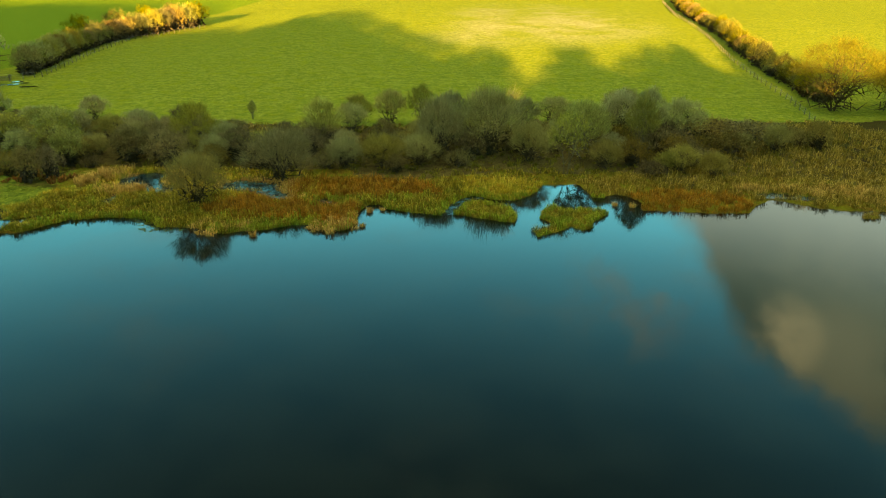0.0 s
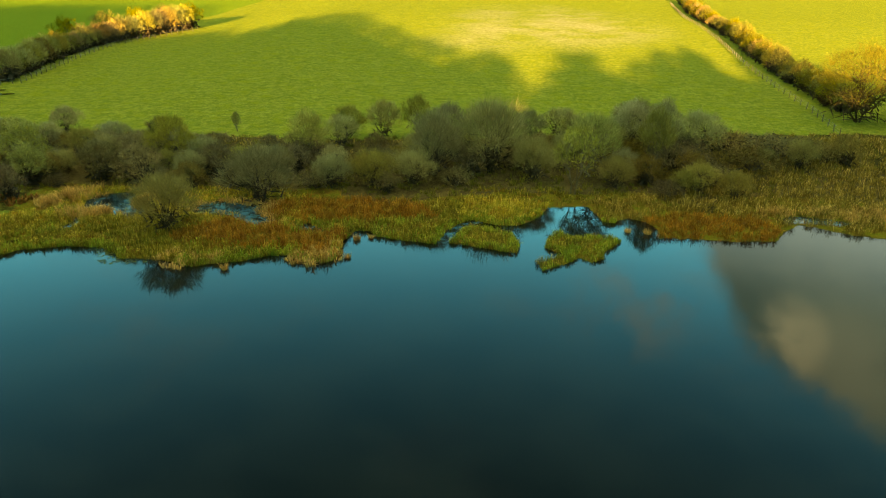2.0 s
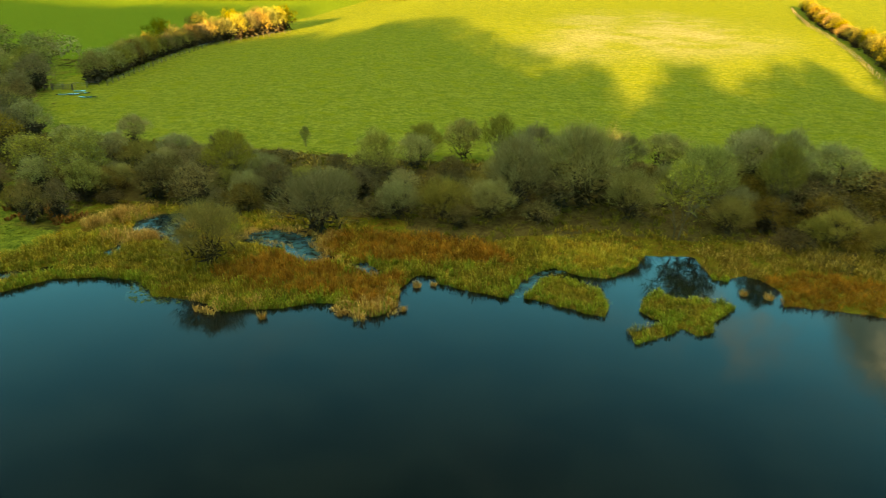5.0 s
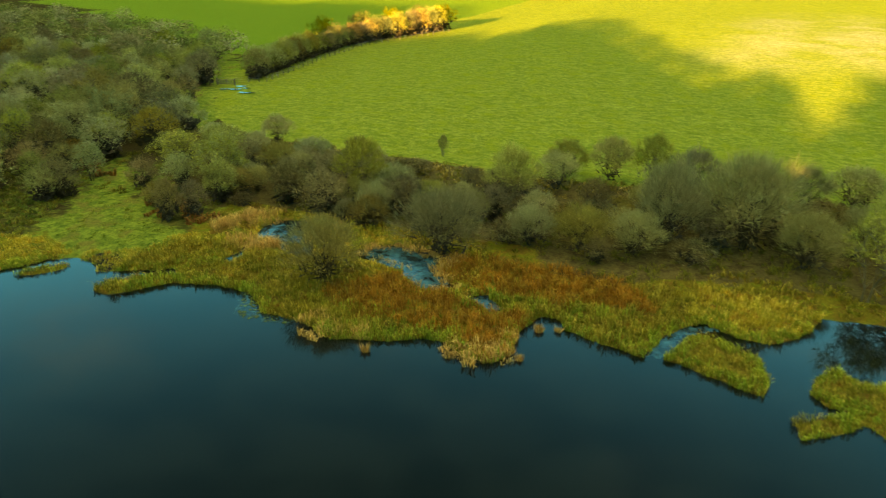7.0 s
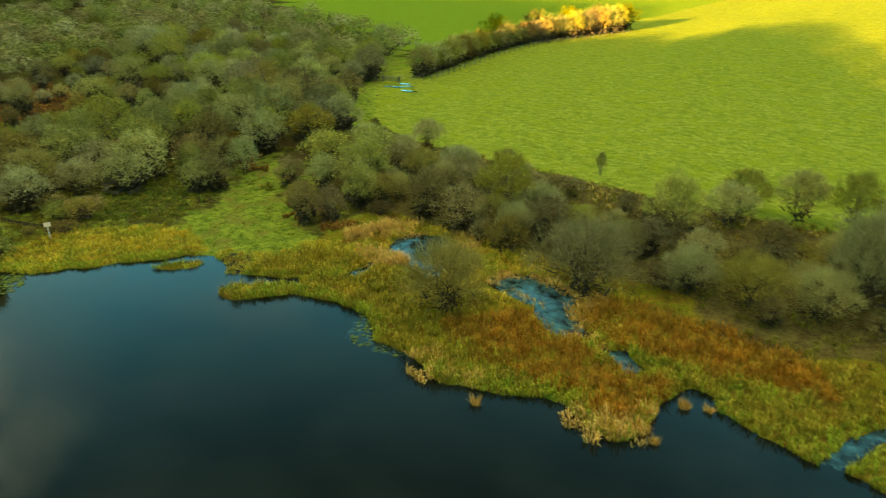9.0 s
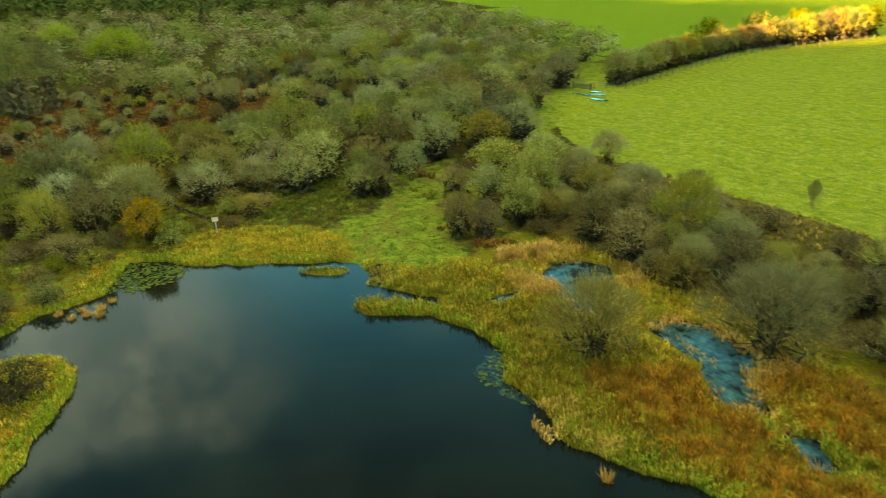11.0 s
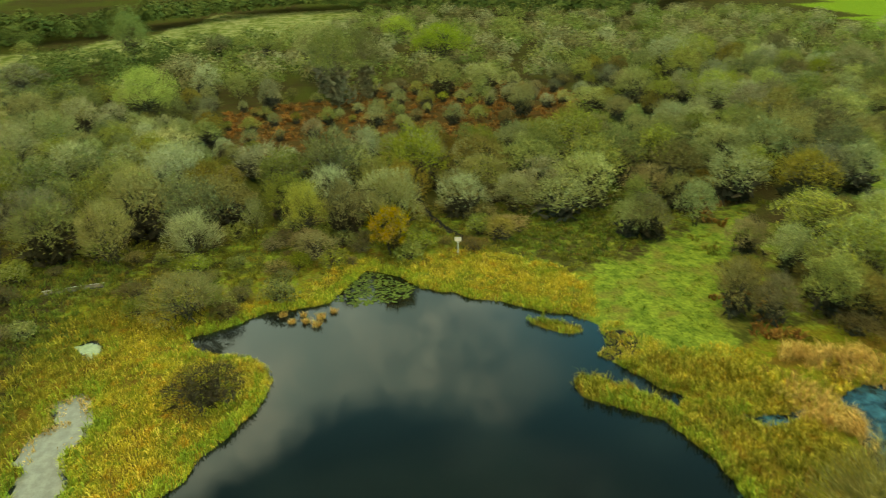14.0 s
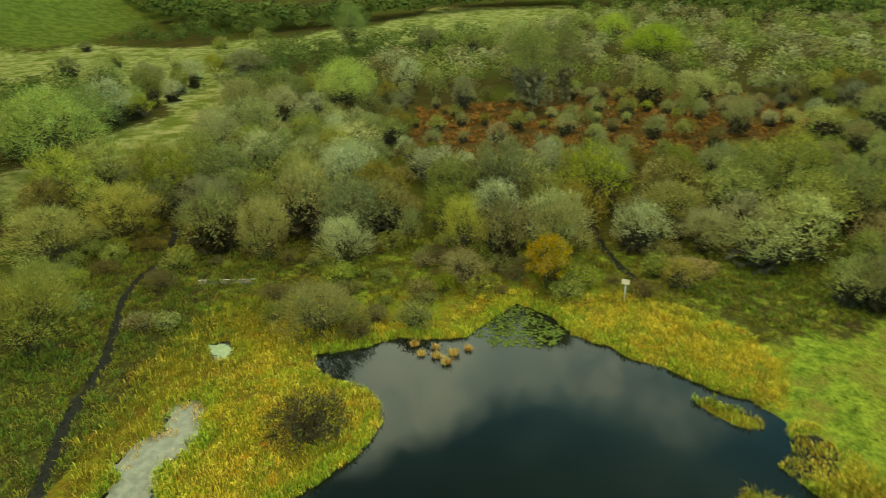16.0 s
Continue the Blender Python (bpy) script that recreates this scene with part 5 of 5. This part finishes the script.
blades("sedge", "green sedge in a reed bed", "sedge", [(-24, 66.5), (-15, 68), (-13, 71), (-24, 71)], M_SEDGE, 16, 0.5, 0.9, 203, 0.07, 0.5, patch=0.4)
blades("sedge", "green sedge in a reed bed", "sedge", [(-14, 76.5), (-7, 75), (-3, 74), (0, 77), (-8, 78)], M_SEDGE, 14, 0.5, 0.9, 204, 0.07, 0.5, patch=0.4)
blades("reed_tuft", "straw tufts standing in the water", "reeds", [(-27, 63.5), (-13, 64), (-9, 65), (-9, 68), (-14, 69), (-27, 67)], M_REED_STRAW, 34, 0.5, 1.0, 205, 0.07, 0.6, lambda x, y, d: (d > -1.2) & (d < 0.5), patch=0.58)
blades("rough_grass", "rough grass and weeds under the trees", "grass", [(-66, 84), (-30, 80), (0, 83), (40, 88), (62, 100), (62, 112), (0, 106), (-62, 107), (-74, 100)], M_GRASS, 7, 0.25, 0.6, 206, 0.07, 0.6, lambda x, y, d: (d > 0.3) & (y < field_edge(x) + 0.5), patch=0.35)
blades("rough_grass", "dead tan grass along the pasture's edge", "grass", [(-62, 103), (-62, 108.5), (-42, 106.5), (-16, 105.5), (5, 108), (42, 110.5), (60, 114), (60, 108), (42, 104), (5, 101.5), (-16, 99), (-42, 100)], M_REED_DULL, 9, 0.3, 0.7, 236, 0.07, 0.8,
       lambda x, y, d: (y < field_edge(x) + 0.4) & (y > field_edge(x) - 6), patch=0.30)
blades("rough_grass", "rough grass on the clearing", "grass", CLEARING, M_TURF, 9, 0.10, 0.22, 207, 0.07, 0.7, lambda x, y, d: d > 1.2, patch=0.45)
blades("rough_grass", "rough grass and weeds at the wood's edge", "grass", [(-68, 86), (-60, 70), (-66, 64), (-66, 54), (-60, 50), (-64, 40), (-60, 28), (-40, 30), (-40, 22), (-70, 12), (-86, 14), (-78, 50), (-84, 76), (-76, 92)], M_GRASS, 17, 0.2, 0.5, 208, 0.06, 0.8,
       lambda x, y, d: (d > 0.5) & (track(TRACK_WEST, 0.28)(x, y) < 0) & (track(TRACK_WOOD, 0.2)(x, y) < 0), patch=0.22)
blades("rough_grass", "dark green weeds beside the trodden track", "grass", [(-74, 14), (-73, 31), (-62, 33), (-53, 29), (-42, 28.6), (-38, 27), (-40, 22), (-56, 16)], M_WEED, 24, 0.25, 0.6, 237, 0.06, 0.8,
       lambda x, y, d: (d > 0.3) & (track(TRACK_WEST, 0.40)(x, y) < 0), patch=0.18)
blades("rough_grass", "dark green weeds at the foot of the wood", "grass", [(-84, 62), (-70, 66), (-62, 72), (-64, 78), (-74, 88), (-84, 84)], M_WEED, 12, 0.25, 0.6, 238, 0.07, 0.8,
       lambda x, y, d: track(TRACK_WOOD, 0.40)(x, y) < 0, patch=0.30)
blades("bracken", "dead rust-brown bracken in the wood", "bracken", BRACKEN, M_FERN, 5, 0.3, 0.9, 209, 0.17, 1.2, patch=0.38)
blades("bracken", "dead rust-brown bracken under shrubs", "bracken", [(-56, 79.5), (-52, 79), (-46, 79.5), (-46, 82), (-53, 84)], M_FERN, 9, 0.4, 0.9, 210, 0.16, 0.8, patch=0.4)
blades("bracken", "dead rust-brown bracken under shrubs", "bracken", [(-64, 87), (-70, 92), (-78, 96), (-74, 88)], M_FERN, 6, 0.4, 0.9, 211, 0.16, 0.8, patch=0.4)


def pads(label, outline, n, seed, size=0.16):
    """Floating lily pads: thin notched discs."""
    g = np.random.default_rng(seed)
    q = np.array(outline, float)
    x, y = g.uniform(q[:, 0].min(), q[:, 0].max(), n), g.uniform(q[:, 1].min(), q[:, 1].max(), n)
    k = (inside(outline, x, y) + 1.2 * (fbm(x, y, seed) - 0.5) > 0)
    x, y = x[k], y[k]
    d = height(x, y)[1]
    x, y = x[d < -0.1], y[d < -0.1]
    r, t0 = size * g.uniform(0.6, 1.3, len(x)), g.uniform(0, 6.3, len(x))
    v, f = [], []
    for a, b, c, t in zip(x, y, r, t0):
        i, z = len(v), 0.006 + 0.02 * g.random()
        v.append((a, b, z))
        v += [(a + c * math.cos(t + 0.25 + s * 0.965), b + c * math.sin(t + 0.25 + s * 0.965), z + 0.012 * g.random()) for s in range(7)]
        f += [(i, i + s + 1, i + s + 2) for s in range(6)]
    tagged(new("lily_pads", mesh_of("lily_pads", v, f, M_LILY)), label, "lily pads", kind="stuff")


pads("green lily pads crowding the pond's head", [(-61.2, 49.9), (-66.3, 52.9), (-61.6, 57), (-59.4, 55.2), (-59.6, 51.7)], 1100, 31, 0.13)
pads("sparse lily pads off the reed bank", [(-33, 69.5), (-31.6, 66), (-29.6, 65.6), (-27, 66.8), (-31, 69)], 200, 32, 0.12)



def film(outline, seed, label, material):
    """A film of algae or silt that lies on still shallows, in one sheet of small cells."""
    q = np.array(outline, float)
    step = 0.2
    gx, gy = np.meshgrid(np.arange(q[:, 0].min() - 0.6, q[:, 0].max() + 0.6, step), np.arange(q[:, 1].min() - 0.6, q[:, 1].max() + 0.6, step))
    x, y = gx.ravel(), gy.ravel()
    k = inside(outline, x, y) + 1.1 * (fbm(x * 1.3, y * 1.3, seed) - 0.5) > 0.05
    x, y = x[k], y[k]
    d = height(x, y)[1]
    x, y = x[d < 0.12], y[d < 0.12]
    v = np.stack([np.stack([x + a * step / 2, y + b * step / 2, np.full(len(x), 0.008)], 1) for a, b in ((-1, -1), (1, -1), (1, 1), (-1, 1))], 1).reshape(-1, 3)
    tagged(new("algae_film", mesh_of("algae_film", v, np.arange(4 * len(x)).reshape(-1, 4), material)), label, "algae", kind="stuff")


film(POOLS[0], 51, "thin algae and painted sky blue on a marsh pool", M_FILM_THIN)
film(POOLS[1], 52, "pale blue-green algae and painted sky blue on a marsh pool", M_FILM)
film(POOLS[6], 58, "pale algae film on a swampy pool", M_FILM)
film(POOLS[5], 59, "thin algae film in a reedy channel", M_FILM_THIN)
film(POOLS[2], 53, "thin algae and painted sky blue on a marsh pool", M_FILM_THIN)
film(POOLS[3], 57, "pale silty water in a shallow ditch", M_SILT)
film(POOLS[4], 54, "pale green algae film on a small pool", M_PALE_FILM)
film([(-1.2, 72), (0.2, 75.5), (2.4, 78.6), (5, 79), (2.2, 76.6), (0.9, 72.4)], 55, "thin algae film in a narrow channel", M_FILM_THIN)
film([(-33.5, 69.8), (-31.8, 66.4), (-28, 66), (-26, 67.5), (-31, 69)], 56, "thin algae film off the reed bank", M_FILM_SPARSE)

# ------------------------------------------------------------------ fences, sign, footbridge, puddles
def box(bm, x0, x1, y0, y1, z0, z1, bevel=0.0):
    made = bmesh.ops.create_cube(bm, size=1)["verts"]
    for v in made:
        v.co = Vector(((x0 + x1) / 2 + v.co.x * (x1 - x0), (y0 + y1) / 2 + v.co.y * (y1 - y0), (z0 + z1) / 2 + v.co.z * (z1 - z0)))
    if bevel:
        bmesh.ops.bevel(bm, geom=[e for e in bm.edges if e.verts[0] in made], offset=bevel, segments=1, affect="EDGES")


def mesh_from(name, bm, material):
    me = bpy.data.meshes.new(name)
    bm.to_mesh(me)
    bm.free()
    me.materials.append(material)
    return me


def post_mesh():
    bm = bmesh.new()
    bmesh.ops.create_cone(bm, segments=7, radius1=0.07, radius2=0.06, depth=1.5, cap_ends=True)
    for v in bm.verts:
        v.co.z += 0.45 + (0.03 if v.co.z > 0 and v.co.x > 0 else 0)
    return mesh_from("post", bm, M_WOOD)


POST = post_mesh()


def fence(points, step, label):
    spots = [(x, y, float(height(np.array([x]), np.array([y]))[0][0])) for x, y in along(points, step)]
    root = tagged(new("fence"), label, "fence")
    root.location = spots[0]
    o = Vector(spots[0])
    for x, y, z in spots:
        p = part("post", POST, root)
        p.location = Vector((x, y, z)) - o
        p.rotation_euler = (rng.normal(0, 0.05), rng.normal(0, 0.05), rng.uniform(0, 6))
    for up in (0.45, 0.8, 1.08):
        segs = [(a[0] - o.x, a[1] - o.y, a[2] + up - o.z, 0.008, b[0] - o.x, b[1] - o.y, b[2] + up - o.z, 0.008) for a, b in zip(spots, spots[1:])]
        part("wire", mesh_of("wire", *tube_mesh(segs, 4), M_WIRE), root, "slack fence wire")


fence([(-84.6, 147), (-86.2, 158), (-89.2, 178.6), (-90.2, 204), (-85.2, 222.4), (-80, 240)], 2.6, "post and wire fence along the hedgerow")
fence([(60, 112), (63, 128), (64.6, 144), (68.6, 172), (76.6, 214), (83.6, 267), (98, 336)], 3.0, "post and wire fence beside the pasture")
fence([(-95, 141), (-88, 143), (-84.6, 147)], 2.2, "short fence across the gateway")


def gate(x, y, turn):
    z = float(height(np.array([x]), np.array([y]))[0][0])
    root = tagged(new("field_gate"), "grey wooden field gate standing shut", "gate")
    root.matrix_basis = pose(x, y, z, 0, 0, turn)
    for k in range(5):
        bm = bmesh.new()
        box(bm, 0.05, 3.35, -0.02, 0.02, 0.22 + 0.2 * k, 0.32 + 0.2 * k, 0.008)
        part("rail", mesh_from("rail", bm, M_WOOD), root)
    for px in (0.0, 1.7, 3.4):
        bm = bmesh.new()
        box(bm, px - 0.05, px + 0.05, 0.024, 0.07, 0.12, 1.22, 0.008)
        part("upright", mesh_from("upright", bm, M_WOOD), root)
    for px in (-0.2, 3.6):
        bm = bmesh.new()
        box(bm, px - 0.09, px + 0.09, -0.09, 0.09, -0.3, 1.4, 0.02)
        part("gatepost", mesh_from("gatepost", bm, M_WOOD), root)


gate(-91.5, 140.4, 12)


def puddle(x, y, rx, ry, turn, label):
    g = np.random.default_rng(int(abs(x * 7)))
    z = float(height(np.array([x]), np.array([y]))[0][0]) + 0.09
    a = np.arange(20) * 2 * math.pi / 20
    r = 1 + 0.25 * np.sin(2 * a + 1) + 0.15 * np.sin(3 * a) + g.normal(0, 0.05, 20)
    u, w = rx * r * np.cos(a), ry * r * np.sin(a)
    c, s = math.cos(radians(turn)), math.sin(radians(turn))
    v = [(x, y, z)] + [(x + p * c - q * s, y + p * s + q * c, z) for p, q in zip(u, w)]
    me = mesh_of("puddle", v, [(0, k + 1, (k + 1) % 20 + 1) for k in range(20)], M_WATER)
    tagged(new("puddle", me), label, "puddle", kind="structure")


puddle(-81.5, 136.0, 1.4, 0.6, 8, "puddle in the trodden gateway")
for x, y, a in ((-85.6, 137.8, 1.0), (-87.6, 137.2, 0.9), (-86.2, 140.6, 0.9), (-84.2, 139.4, 0.7)):
    puddle(x, y, a, a * 0.7, 20, "small puddle in the trodden gateway")


def sign(x, y):
    z = float(height(np.array([x]), np.array([y]))[0][0])
    root = tagged(new("notice_sign"), "small white notice board on a post", "sign")
    root.matrix_basis = pose(x, y, z, 0, 0, 75)
    bm = bmesh.new()
    box(bm, -0.045, 0.045, -0.045, 0.045, -0.4, 1.75, 0.01)
    part("post", mesh_from("post", bm, M_PALEWOOD), root, "pale square post")
    bm = bmesh.new()
    box(bm, -0.31, 0.31, -0.075, -0.047, 1.40, 1.84, 0.008)
    part("board", mesh_from("board", bm, M_WHITE), root, "white board")


sign(-66.6, 61.6)


def footbridge(a, b):
    ax, ay = a
    bx, by = b
    n = math.hypot(bx - ax, by - ay)
    z = 0.55
    root = tagged(new("footbridge"), "narrow plank footbridge with pale edges", "footbridge")
    root.matrix_basis = pose(ax, ay, z, 0, 0, math.degrees(math.atan2(by - ay, bx - ax)))
    for y0, stain, word in ((-0.45, M_PALEWOOD, "pale edge beam"), (0.37, M_WOOD, "weathered edge beam")):
        bm = bmesh.new()
        box(bm, 0, n, y0, y0 + 0.07, -0.05, 0.06, 0.01)
        part("beam", mesh_from("beam", bm, stain), root, word)
    bm = bmesh.new()
    box(bm, 0, 0.19, -0.36, 0.36, 0.0, 0.045, 0.006)
    plank = mesh_from("plank", bm, M_WOOD)
    for k in range(int(n / 0.21)):
        part("plank", plank, root).location = (k * 0.21, 0, 0.02)
    for px in (0.1, n - 0.1):
        bm = bmesh.new()
        box(bm, px - 0.06, px + 0.06, -0.6, 0.6, -0.9, -0.17, 0.01)
        part("bearer", mesh_from("bearer", bm, M_WOOD), root)


footbridge((-67.8, 30.2), (-67.2, 25.2))


def tuft(x, y, r, seed):
    """A straw-coloured tussock standing in shallow water."""
    g = np.random.default_rng(seed)
    n = 130
    a, q = g.uniform(0, 6.3, n), g.uniform(0, 1, n) ** 0.5
    h = g.uniform(0.2, 0.6, n) * r / 0.5
    bx, by = np.cos(a) * q * r * 0.5, np.sin(a) * q * r * 0.5
    tx, ty = bx * 1.6 + g.normal(0, 0.16, n), by * 1.6 + g.normal(0, 0.16, n)
    s = g.normal(0, 0.03, (2, n))
    v = np.stack([np.stack([bx - s[0], by - s[1], np.full(n, -0.1)], 1), np.stack([bx + s[0], by + s[1], np.full(n, -0.1)], 1), np.stack([tx, ty, h], 1)], 1).reshape(-1, 3)
    ob = tagged(new("sedge_tussock", mesh_of("sedge_tussock", v, np.arange(3 * n).reshape(-1, 3), M_REED_STRAW)), "straw-brown sedge tussock standing in the pond", "tussock", "tussocks in the pond")
    ob.location = (x, y, 0)


for k, (x, y, r) in enumerate([(-58.2, 48.6, 0.5), (-57.7, 47.4, 0.45), (-57.0, 48.2, 0.55), (-57.9, 46.3, 0.4), (-58.9, 47.2, 0.35), (-59.2, 45.6, 0.4), (-58.9, 49.6, 0.35)]):
    tuft(x, y, r, 300 + k)
for k, (x, y, r) in enumerate([(-8.3, 73.0, 0.6), (-19.4, 65.3, 0.6), (-8.6, 68.5, 0.45), (-6.9, 73.6, 0.4), (20.0, 76.6, 0.5), (22, 76.2, 0.6)]):
    tuft(x, y, r, 330 + k)

# a model that was never planted goes
for row in KINDS.values():
    for ob, _, _, used in row:
        if not used:
            for o in (*ob.children_recursive, ob):
                bpy.data.objects.remove(o)
